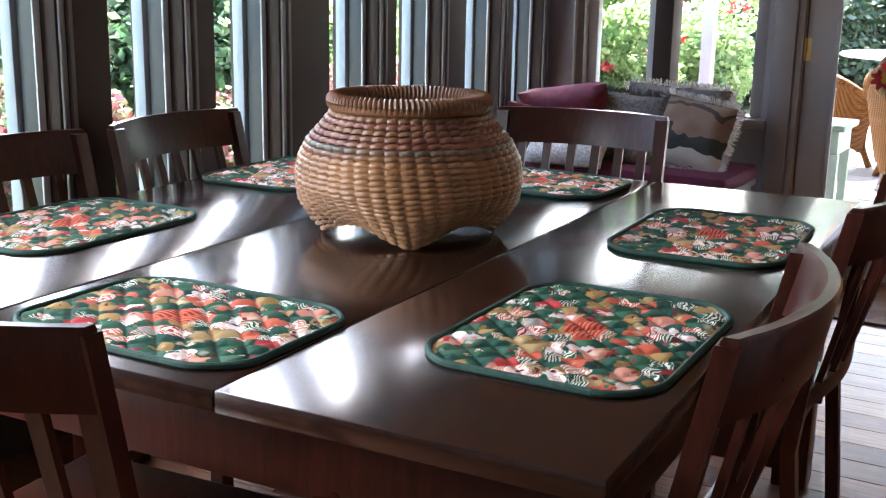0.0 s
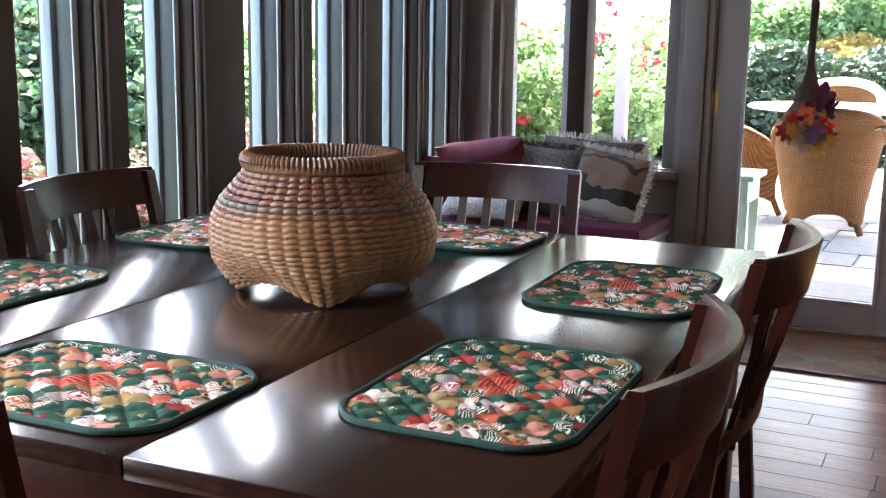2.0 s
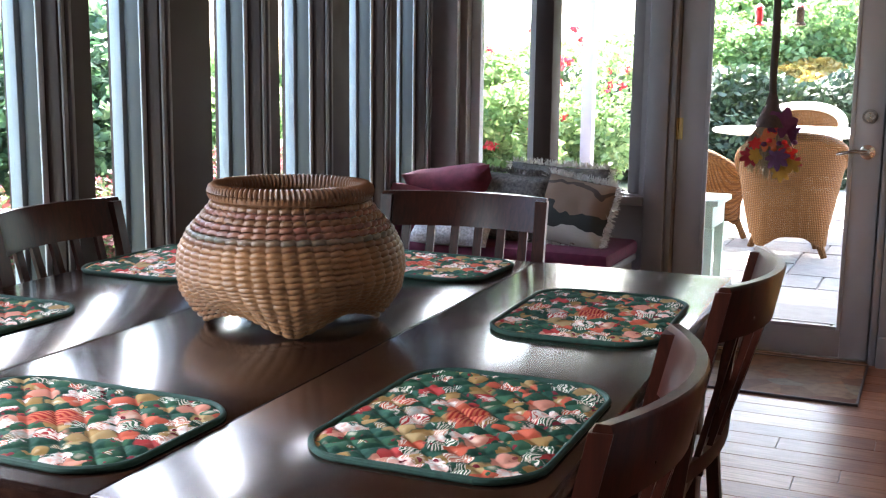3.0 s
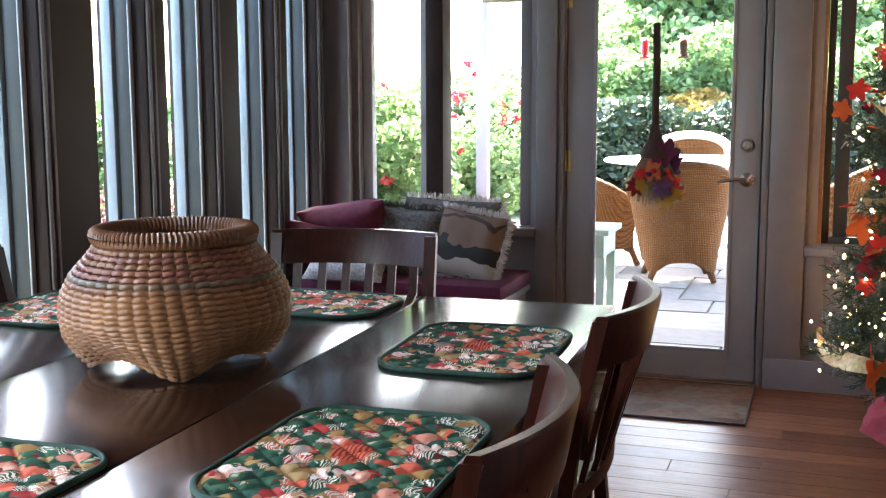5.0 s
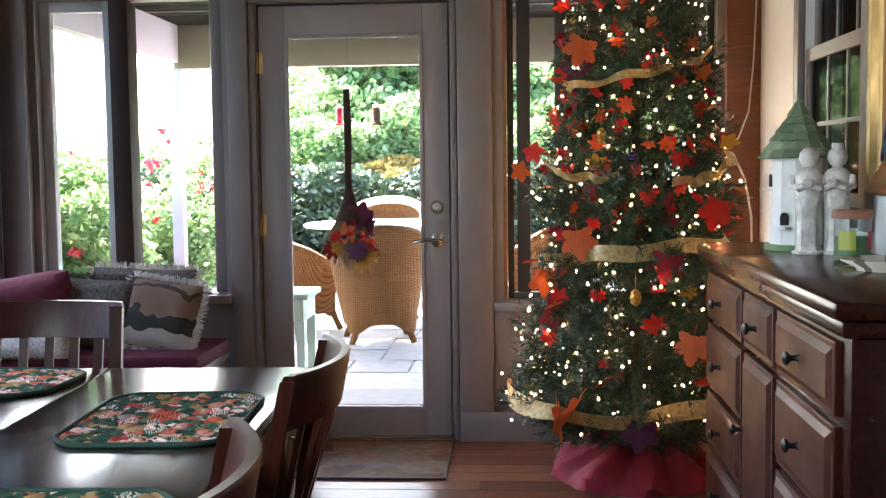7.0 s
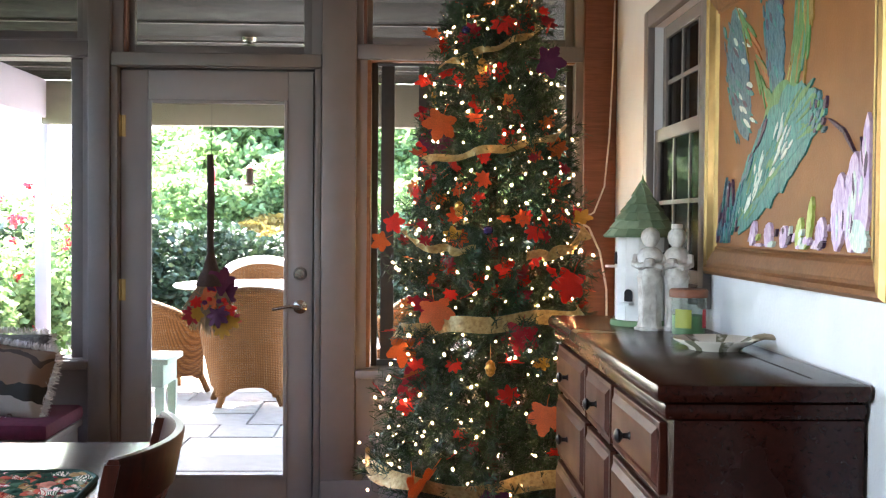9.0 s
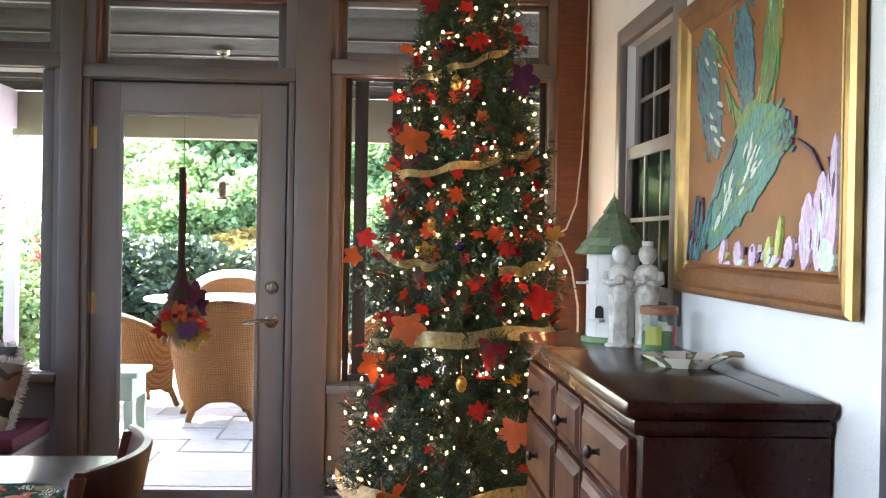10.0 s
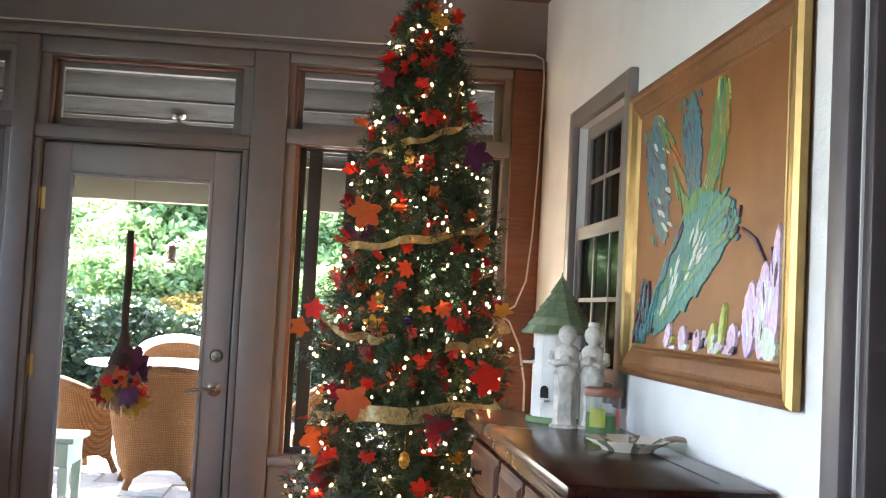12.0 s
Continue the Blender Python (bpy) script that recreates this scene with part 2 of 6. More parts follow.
def wall_mesh(u0, u1, z1, holes):
    """Cells of a wall in (u, z) that no opening covers, as (u0, u1, z0, z1)."""
    us = sorted({u0, u1, *[h[0] for h in holes], *[h[1] for h in holes]})
    cells = []
    for a, b in zip(us, us[1:]):
        mid, z = (a + b) / 2, 0.0
        for h in sorted((h for h in holes if h[0] < mid < h[1]), key=lambda h: h[2]):
            if h[2] > z:
                cells.append((a, b, z, h[2]))
            z = h[3]
        if z < z1:
            cells.append((a, b, z, z1))
    return cells


NORTH = [(-1.20, -0.30, 0.70, 2.10), (-1.20, -0.30, 2.19, 2.46), (-0.13, 0.775, 0.0, 2.06), (-0.115, 0.76, 2.13, 2.45), (1.02, 2.0, 0.66, 2.12), (1.0, 2.0, 2.18, 2.48)]
bm = BM()
for a, b, z0, z1 in wall_mesh(XL - TH, XR + TH, ZC, NORTH):
    bx(bm, a, b, YD, YD + TH, z0, z1)
solid("wall_north", bm, M_WALL_GREY, "grey-taupe painted wall with window and door openings", "wall", "structure")

# near and far edge of each tall window
TALL = [(1.08, 1.35), (1.545, 1.815), (2.024, 2.29), (2.455, 2.748), (3.06, 3.345), (3.505, 3.82), (4.064, 4.36), (4.52, 4.81)]
WEST = [(-0.2, 0.5, 0.45, 2.46)] + [(a, b, 0.45, 2.46) for a, b in TALL]
bm = BM()
for a, b, z0, z1 in wall_mesh(YB, YD, ZC, WEST):
    bx(bm, XL - TH, XL, a, b, z0, z1)
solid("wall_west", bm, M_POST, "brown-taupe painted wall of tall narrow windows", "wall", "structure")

EAST = [(3.36, 4.15, 1.14, 2.13), (0.49, 1.72, 0.0, 2.1)]
bm = BM()
for a, b, z0, z1 in wall_mesh(YB, YD, ZC, EAST):
    bx(bm, XR, XR + TH, a, b, z0, z1)
solid("wall_east", bm, M_STUCCO, "white rough stucco wall", "wall", "structure")
bm = BM()
bx(bm, XL - TH, XR + TH, YB - TH, YB, 0, ZC)
solid("wall_south", bm, M_WALL_GREY, "grey-taupe painted wall behind the dining area", "wall", "structure")
bm = BM()
bx(bm, XL - TH, XR + TH, YB - TH, YD + TH, ZC, ZC + 0.12)
for i in range(20):
    y = YB + 0.2 + i * 0.38
    bx(bm, XL, XR, y, y + 0.012, ZC - 0.008, ZC)
solid("ceiling", bm, M_CEIL, "reddish cedar board ceiling", "ceiling", "structure")

# a dim room behind the inner window and doorway
bm = BM()
bx(bm, XR + 3.0, XR + 3.1, -1.0, YD + 0.3, 0, ZC)
bx(bm, XR + TH, XR + 3.0, -1.1, -1.0, 0, ZC)
bx(bm, XR + TH, XR + 3.0, YD + 0.2, YD + 0.3, 0, ZC)
bx(bm, XR + TH, XR + 3.1, -1.1, YD + 0.3, ZC, ZC + 0.1)
bx(bm, XR + TH, XR + 3.1, -1.1, YD + 0.3, -0.1, 0.0)
solid("inner_room_wall", bm, M_TERRACOTTA, "dim brown room behind the inner window", "wall", "structure")

# unseen eave over the west windows, added to block the sun
bm = BM()
bx(bm, XL - TH - 0.4, XL - TH, YB - TH, YD + TH, 2.62, 2.70)
solid("eave", bm, M_TRIM, "unseen eave added to keep sun out of the west windows", "eave", "structure")

# floor: base and planks
bm = BM()
bx(bm, XL - TH, XR + TH, YB - TH, YD + TH, -0.12, -0.012)
floor = solid("floor", bm, M_GROOVE, "reddish-brown laminate plank floor", "floor", "structure")


# ground and patio outside
bm = BM()
bmesh.ops.create_grid(bm, x_segments=40, y_segments=40, size=600)
for v in bm.verts:
    v.co.z = -0.14 + 0.02 * noise.noise(v.co * 0.1)
solid("ground", bm, M_SOIL, "dark garden soil and grass reaching the distance", "ground", "structure")
bm = BM()
bx(bm, -2.0, 5.2, YD + TH, 13.4, -0.13, -0.075)
patio = solid("patio", bm, plain("patio_mortar", (0.22, 0.20, 0.18), 0.9, 0, 0.3, 8), "flagstone patio with recessed joints", "patio", "structure")


def casing(name, x0, x1, y0, y1, z0, z1, mat=M_TRIM, bev=0.006, label="taupe painted wooden trim"):
    b = BM()
    bx(b, x0, x1, y0, y1, z0, z1, bev)
    return solid(name, b, mat, label, "trim", "structure", True)


# trim posts and rails on the north wall
for a, b in ((-1.42 + 0.002, -1.235), (-0.265, -0.165), (0.81, 0.97)):
    casing("trim", a, b, YD - 0.045, YD + 0.001, 0.0, 2.53)
M_REDPOST = wood("red_brown_post", (0.13, 0.045, 0.025), (0.22, 0.085, 0.05), 0.5)
casing("corner_post", 2.035, 2.188, YD - 0.045, YD + 0.001, 0.0, 2.53, M_REDPOST, label="red-brown stained corner post")
casing("trim", XL + 0.002, XR - 0.002, YD - 0.055, YD + 0.001, 2.534, 2.575)
for a, b in ((-1.233, -0.267), (0.972, 2.033)):
    casing("trim", a, b, YD - 0.03, YD + 0.001, 2.105, 2.175)
    casing("trim", a, b, YD - 0.03, YD + 0.001, 2.485, 2.532)
casing("trim", -0.163, 0.808, YD - 0.035, YD + 0.001, 2.064, 2.125)
casing("trim", -0.163, 0.808, YD - 0.03, YD + 0.001, 2.455, 2.532)
casing("window_ledge", -1.233, -0.267, YD - 0.06, YD + 0.001, 0.655, 0.695)
casing("window_ledge", 0.972, 2.033, YD - 0.06, YD + 0.001, 0.615, 0.655)
casing("trim", -0.163, -0.132, YD - 0.03, YD + 0.001, 0.0, 2.06)
casing("trim", 0.777, 0.808, YD - 0.03, YD + 0.001, 0.0, 2.06)
for a, b in ((0.972, 1.06), (1.93, 2.033)):
    casing("trim", a, b, YD - 0.02, YD + 0.001, 0.16, 0.612)
casing("trim", 1.062, 1.928, YD - 0.02, YD + 0.001, 0.54, 0.612)
casing("baseboard", 0.81, XR - 0.002, YD - 0.065, YD - 0.047, 0.0, 0.14, label="taupe painted baseboard")
casing("baseboard", XR - 0.02, XR - 0.001, 1.9, YD - 0.07, 0.0, 0.12, label="taupe painted baseboard")

# posts between the tall west windows
for i, (y0, y) in enumerate(TALL):
    nxt = TALL[i + 1][0] if i + 1 < len(TALL) else YD - 0.06
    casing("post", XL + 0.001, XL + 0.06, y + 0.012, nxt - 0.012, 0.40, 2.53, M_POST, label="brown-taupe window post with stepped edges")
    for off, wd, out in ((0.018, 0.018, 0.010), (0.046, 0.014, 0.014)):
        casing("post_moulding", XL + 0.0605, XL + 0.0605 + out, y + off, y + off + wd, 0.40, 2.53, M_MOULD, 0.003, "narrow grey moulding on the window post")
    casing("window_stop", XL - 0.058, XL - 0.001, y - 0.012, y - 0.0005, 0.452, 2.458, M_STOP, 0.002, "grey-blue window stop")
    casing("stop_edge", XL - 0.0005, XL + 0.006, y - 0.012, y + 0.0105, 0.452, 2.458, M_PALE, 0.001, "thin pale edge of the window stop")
casing("window_ledge", XL + 0.001, XL + 0.12, YB + 0.1, YD - 0.06, 0.36, 0.398)


def window_unit(name, m, w, h, depth, mat, label, frame=0.04):
    """A framed pane in the local x-z plane, its lower left corner at the origin."""
    th = thing(name, m, label, "window", "", "structure")
    d = depth
    box_part("frame_side", th, mat, (0, frame, -d, d, 0, h), 0.003)
    box_part("frame_side", th, mat, (w - frame, w, -d, d, 0, h), 0.003)
    box_part("frame_rail", th, mat, (frame, w - frame, -d, d, 0, frame), 0.003)
    box_part("frame_rail", th, mat, (frame, w - frame, -d, d, h - frame, h), 0.003)
    b = BM()
    bx(b, frame, w - frame, -0.003, 0.003, frame, h - frame)
    p = part("pane", b, M_GLASS, th, "clear glass pane")
    p.visible_shadow = False
    return th


for y0, y in TALL:
    window_unit("window_west", pose(XL - 0.085, y0 + 0.002, 0.452, 0, 0, 90), y - y0 - 0.004, 2.006, 0.022, M_SASH, "tall narrow window with white sash", frame=0.026)
# unseen window, added where the fill lamp stands
window_unit("window_west", pose(XL - 0.09, -0.198, 0.452, 0, 0, 90), 0.696, 2.006, 0.022, M_SASH, "tall window with white sash, added out of view")

# north-west window: fixed pane, mullion, opened casement
window_unit("window_north", pose(-1.198, YD + 0.08, 0.702), 0.36, 1.396, 0.025, M_PALE, "fixed window in a white frame", frame=0.05)
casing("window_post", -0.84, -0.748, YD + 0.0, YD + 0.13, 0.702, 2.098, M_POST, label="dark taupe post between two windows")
window_unit("window_north", pose(-0.345, YD + 0.14, 0.72, 0, 0, 100), 0.36, 1.36, 0.018, M_SASH, "opened white casement sash swung outward", frame=0.04)
casing("trim", -0.36, -0.302, YD + 0.02, YD + 0.13, 0.702, 2.098, M_TRIM)
window_unit("transom_window", pose(-1.198, YD + 0.08, 2.192), 0.896, 0.266, 0.02, M_TRIM, "low transom window in a taupe frame")
window_unit("transom_window", pose(-0.113, YD + 0.08, 2.132), 0.871, 0.316, 0.02, M_TRIM, "low transom window over the door")
window_unit("transom_window", pose(1.002, YD + 0.08, 2.182), 0.996, 0.296, 0.02, M_TRIM, "low transom window in a taupe frame")
M_SCREEN = plain("dark_screen_frame", (0.03, 0.03, 0.032), 0.5)
window_unit("window_north", pose(1.04, YD + 0.08, 0.662), 0.956, 1.456, 0.02, M_SCREEN, "dark-framed sliding window beside the tree", frame=0.03)
for x0, x1 in ((1.085, 1.148), (1.262, 1.312)):
    casing("screen_stile", x0, x1, YD + 0.062, YD + 0.098, 0.693, 2.087, M_SCREEN, 0.003, "dark upright stile of the sliding screen")
M_OAK = wood("orange_stained_trim", (0.22, 0.085, 0.035), (0.34, 0.15, 0.07), 0.4)
for dims in ((1.02, 1.038, YD + 0.002, YD + 0.12, 0.662, 2.118), (1.04, 1.998, YD + 0.002, YD + 0.055, 2.10, 2.118)):
    casing("trim", *dims, M_OAK, 0.002, "orange-brown stained window lining")


for x0, x1, z0, z1 in ((-0.113, 0.758, 2.132, 2.448), (1.002, 1.998, 2.182, 2.478)):
    casing("transom_lining", x0, x0 + 0.014, YD + 0.002, YD + 0.058, z0, z1 - 0.015, M_REDPOST, 0.002, "brown stained transom lining")
    casing("transom_lining", x0, x1, YD + 0.002, YD + 0.058, z1 - 0.014, z1, M_REDPOST, 0.002, "brown stained transom lining")


def double_hung():
    th = thing("window_east", pose(XR, 0, 0), "double-hung window with taupe frame and dark panes", "window", "", "structure")
    y0, y1, z0, z1 = 3.362, 4.148, 1.142, 2.128
    for nm, d in (("casing", (-0.03, 0.0, y0 - 0.07, y0, z0 - 0.07, z1 + 0.07)), ("casing", (-0.03, 0.0, y1, y1 + 0.07, z0 - 0.07, z1 + 0.07)),
                  ("casing", (-0.03, 0.0, y0, y1, z1, z1 + 0.07)), ("sill", (-0.05, 0.0, y0, y1, z0 - 0.06, z0))):
        box_part(nm, th, M_TRIM, d, 0.005)
    zm = 1.68
    for nm, za, zb, xo in (("upper_sash", zm, z1, 0.03), ("lower_sash", z0, zm + 0.04, 0.0)):
        b = BM()
        for d in ((y0, y0 + 0.05, za, zb), (y1 - 0.05, y1, za, zb), (y0 + 0.05, y1 - 0.05, za, za + 0.045), (y0 + 0.05, y1 - 0.05, zb - 0.05, zb)):
            bx(b, xo + 0.003, xo + 0.03, *d, 0.002)
        s = part(nm, b, M_TRIM, th)
        b = BM()
        for yy in (y0 + 0.275, y0 + 0.51):
            bx(b, xo + 0.01, xo + 0.024, yy - 0.008, yy + 0.008, za + 0.045, zb - 0.05)
        bx(b, xo + 0.011, xo + 0.023, y0 + 0.05, y1 - 0.05, (za + zb) / 2 - 0.008, (za + zb) / 2 + 0.008)
        part("muntin", b, M_TRIM, s)
        b = BM()
        bx(b, xo + 0.014, xo + 0.019, y0 + 0.05, y1 - 0.05, za + 0.045, zb - 0.05)
        part("pane", b, M_DARKGLASS, s, "dark reflecting pane")


double_hung()
M_DARKCASE = paint("dark_grey_casing", (0.11, 0.10, 0.115), 0.4)
M_DARKTRIM = paint("dark_door_trim", (0.06, 0.05, 0.055), 0.45)
casing("door_casing", XR - 0.03, XR + 0.001, 1.722, 1.80, 0, 2.18, M_DARKCASE)
casing("door_casing", XR - 0.03, XR + 0.001, 0.41, 0.488, 0, 2.18, M_DARKCASE)
casing("door_casing", XR - 0.03, XR + 0.001, 0.49, 1.72, 2.102, 2.18, M_DARKCASE)
casing("door_jamb", XR + 0.002, XR + 0.14, 1.682, 1.718, 0, 2.098, M_DARKTRIM, label="dark painted door jamb")
casing("door_casing", XR + 0.142, XR + 0.165, 1.60, 1.716, 0, 2.16, M_DARKCASE, label="grey painted inner casing")
for z in (0.75, 1.62):
    casing("hinge", XR + 0.15, XR + 0.185, 1.575, 1.599, z, z + 0.14, M_IRON, 0.003, "black iron hinge leaf")


# ---- garden door ----
def garden_door():
    th = thing("door_1", pose(-0.125, YD + 0.03, 0.012), "grey painted full-glass garden door, closed", "door", "", "structure")
    w, h, t = 0.893, 2.035, 0.022
    gx0, gx1, gz0, gz1 = 0.125, 0.775, 0.125, 1.90
    box_part("stile", th, M_DOOR, (0, gx0, -t, t, 0, h), 0.003)
    box_part("stile", th, M_DOOR, (gx1, w, -t, t, 0, h), 0.003)
    box_part("rail", th, M_DOOR, (gx0, gx1, -t, t, 0, gz0), 0.003)
    box_part("rail", th, M_DOOR, (gx0, gx1, -t, t, gz1, h), 0.003)
    b = BM()
    for d in ((gx0, gx0 + 0.018, gz0, gz1), (gx1 - 0.018, gx1, gz0, gz1), (gx0 + 0.018, gx1 - 0.018, gz0, gz0 + 0.018), (gx0 + 0.018, gx1 - 0.018, gz1 - 0.018, gz1)):
        bx(b, d[0], d[1], -t - 0.008, -t + 0.006, d[2], d[3], 0.003)
    part("glazing_bead", b, M_DOOR, th)
    b = BM()
    bx(b, gx0, gx1, -0.003, 0.003, gz0, gz1)
    p = part("pane", b, M_GLASS, th, "clear glass pane")
    p.visible_shadow = False
    for z in (0.22, 1.01, 1.775):
        b = BM()
        tube(b, [(-0.004, -t - 0.008, z - 0.05), (-0.004, -t - 0.008, z + 0.05)], 0.008, 8)
        bx(b, 0.0, 0.022, -t - 0.003, -t - 0.0005, z - 0.05, z + 0.05)
        part("hinge", b, M_BRASS, th, "brass hinge")
    kx = 0.835
    b = BM()
    lathe(b, ((0, 0), (0.032, 0), (0.032, 0.008), (0.024, 0.016), (0.022, 0.028), (0.0, 0.03)), 20)
    bolt = part("deadbolt", b, M_NICKEL, th, "round nickel deadbolt", True, pose(kx, -t, 1.09, 90))
    b = BM()
    bx(b, -0.004, 0.004, -0.016, 0.016, 0.03, 0.045, 0.002)
    part("thumb_turn", b, M_NICKEL, bolt)
    b = BM()
    lathe(b, ((0, 0), (0.033, 0), (0.033, 0.008), (0.014, 0.014), (0.013, 0.045), (0.0, 0.047)), 20)
    hd = part("lever_handle", b, M_NICKEL, th, "nickel lever handle", True, pose(kx, -t, 0.935, 90))
    b = BM()
    tube(b, [(0.0, 0, 0.045), (-0.05, 0.004, 0.05), (-0.10, -0.006, 0.05), (-0.125, -0.012, 0.046)], [0.011, 0.009, 0.008, 0.006], 10)
    part("lever", b, M_NICKEL, hd, "", True)


garden_door()
for dims in ((-0.1295, -0.10, YD + 0.056, YD + 0.139, 0.011, 2.058), (0.745, 0.7745, YD + 0.056, YD + 0.139, 0.011, 2.058), (-0.0995, 0.7445, YD + 0.056, YD + 0.139, 2.02, 2.058)):
    casing("door_stop", *dims, M_DOOR, 0.002, "grey painted door stop")
b = BM()
bx(b, -0.128, 0.773, YD - 0.01, YD + 0.139, -0.01, 0.010, 0.003)
solid("threshold", b, M_NICKEL, "worn metal door threshold", "threshold", "structure")

# ---- dining table ----
TABLE = pose(-0.24, 1.745, 0, 0, 0, 2.0)


def dining_table():
    th = thing("dining_table", TABLE, "large dark-stained wooden extending table with a polished top", "table")
    hx, hy, z = 0.80, 0.945, 0.755
    for a, b_ in ((-hx, -0.262), (-0.259, 0.262), (0.265, hx)):
        b = BM()
        bx(b, a, b_, -hy, hy, z - 0.032, z, 0.003)
        part("table_leaf", b, M_TABLE, th, "", True)
    for d in ((-hx + 0.03, hx - 0.03, -hy + 0.03, -hy + 0.055), (-hx + 0.03, hx - 0.03, hy - 0.055, hy - 0.03),
              (-hx + 0.03, -hx + 0.055, -hy + 0.055, hy - 0.055), (hx - 0.055, hx - 0.03, -hy + 0.055, hy - 0.055)):
        box_part("apron", th, M_CHAIR, (*d, z - 0.135, z - 0.033), 0.004)
    for sx in (-1, 1):
        for sy in (-1, 1):
            x, y = sx * (hx - 0.09), sy * (hy - 0.09)
            box_part("leg", th, M_CHAIR, (x - 0.045, x + 0.045, y - 0.045, y + 0.045, 0.0, z - 0.033), 0.006)


dining_table()


def chair():
    """A chair that faces +y; its back stands at y = -0.2."""
    th = thing("dining_chair", pose(0, 0, 0), "dark-stained wooden dining chair with curved slatted back", "chair", "chairs round the table")
    w, hz = 0.262, 0.91
    b = BM()
    bx(b, -0.235, 0.235, -0.20, 0.24, 0.435, 0.468, 0.012)
    part("seat", b, M_CHAIR, th, "", True)
    for s in (-1, 1):
        b = BM()
        bx(b, s * 0.20 - 0.02, s * 0.20 + 0.02, 0.18, 0.22, 0.0, 0.435, 0.004)
        part("front_leg", b, M_CHAIR, th)
        # back post: leans out above the seat
        b = BM()
        rows = ((-0.24, 0.0), (-0.20, 0.44), (-0.225, 0.66), (-0.275, hz - 0.01))
        prev = None
        for y, z in rows:
            ring = [b.verts.new((s * (w - 0.015) + dx, y + dy, z)) for dx, dy in ((-0.018, -0.014), (0.018, -0.014), (0.018, 0.014), (-0.018, 0.014))]
            if prev:
                for j in range(4):
                    b.faces.new((prev[j], prev[(j + 1) % 4], ring[(j + 1) % 4], ring[j]))
            else:
                b.faces.new(ring[::-1])
            prev = ring
        b.faces.new(prev)
        part("back_post", b, M_CHAIR, th)
        box_part("side_rail", th, M_CHAIR, (s * 0.20 - 0.01, s * 0.20 + 0.01, -0.19, 0.18, 0.38, 0.434), 0.003)
    box_part("front_rail", th, M_CHAIR, (-0.18, 0.18, 0.185, 0.207, 0.375, 0.434), 0.003)
    box_part("stretcher", th, M_CHAIR, (-0.19, 0.19, -0.01, 0.01, 0.16, 0.185), 0.003)

    def rail(z0, z1, y0, lean, bow, thick, name):
        b = BM()
        n = 12
        prev = None
        for i in range(n + 1):
            u = -1 + 2 * i / n
            x, cy = u * w, y0 - bow * (1 - u * u)
            ring = [b.verts.new(p) for p in ((x, cy - thick, z0), (x, cy + thick, z0), (x, cy + thick + lean - 0.002, z1 - 0.006), (x, cy + lean + thick * 0.6, z1), (x, cy + lean - thick * 0.6, z1), (x, cy - thick + lean + 0.002, z1 - 0.006))]
            if prev:
                for j in range(6):
                    b.faces.new((prev[j], prev[(j + 1) % 6], ring[(j + 1) % 6], ring[j]))
            else:
                b.faces.new(ring)
            prev = ring
        b.faces.new(prev[::-1])
        bmesh.ops.recalc_face_normals(b, faces=b.faces)
        return part(name, b, M_CHAIR, th, "", True)

    rail(hz - 0.105, hz, -0.255, -0.022, 0.07, 0.013, "top_rail")
    rail(0.53, 0.565, -0.214, -0.004, 0.035, 0.010, "lower_rail")
    for i in range(6):
        u = -0.72 + 1.44 * i / 5
        k = 1 - u * u
        b = BM()
        p0, p1 = Vector((u * w, -0.216 - 0.035 * k, 0.562)), Vector((u * w, -0.256 - 0.07 * k, hz - 0.10))
        vs = []
        for p in (p0, p1):
            vs.append([b.verts.new(p + Vector(o)) for o in ((-0.013, -0.006, 0), (0.013, -0.006, 0), (0.013, 0.006, 0), (-0.013, 0.006, 0))])
        for j in range(4):
            b.faces.new((vs[0][j], vs[0][(j + 1) % 4], vs[1][(j + 1) % 4], vs[1][j]))
        b.faces.new(vs[0][::-1]), b.faces.new(vs[1])
        part("slat", b, M_CHAIR, th)
    return th


first_chair = chair()
CHAIRS = [(0.397, 1.158, 94), (0.385, 2.02, 92), (-0.29, 2.61, 186), (-0.88, 2.07, -86), (-0.87, 1.44, -90), (-0.19, 0.83, 5)]
first_chair.matrix_basis = pose(CHAIRS[0][0], CHAIRS[0][1], 0, 0, 0, CHAIRS[0][2])
for x, y, r in CHAIRS[1:]:
    copy_thing(first_chair, pose(x, y, 0, 0, 0, r))


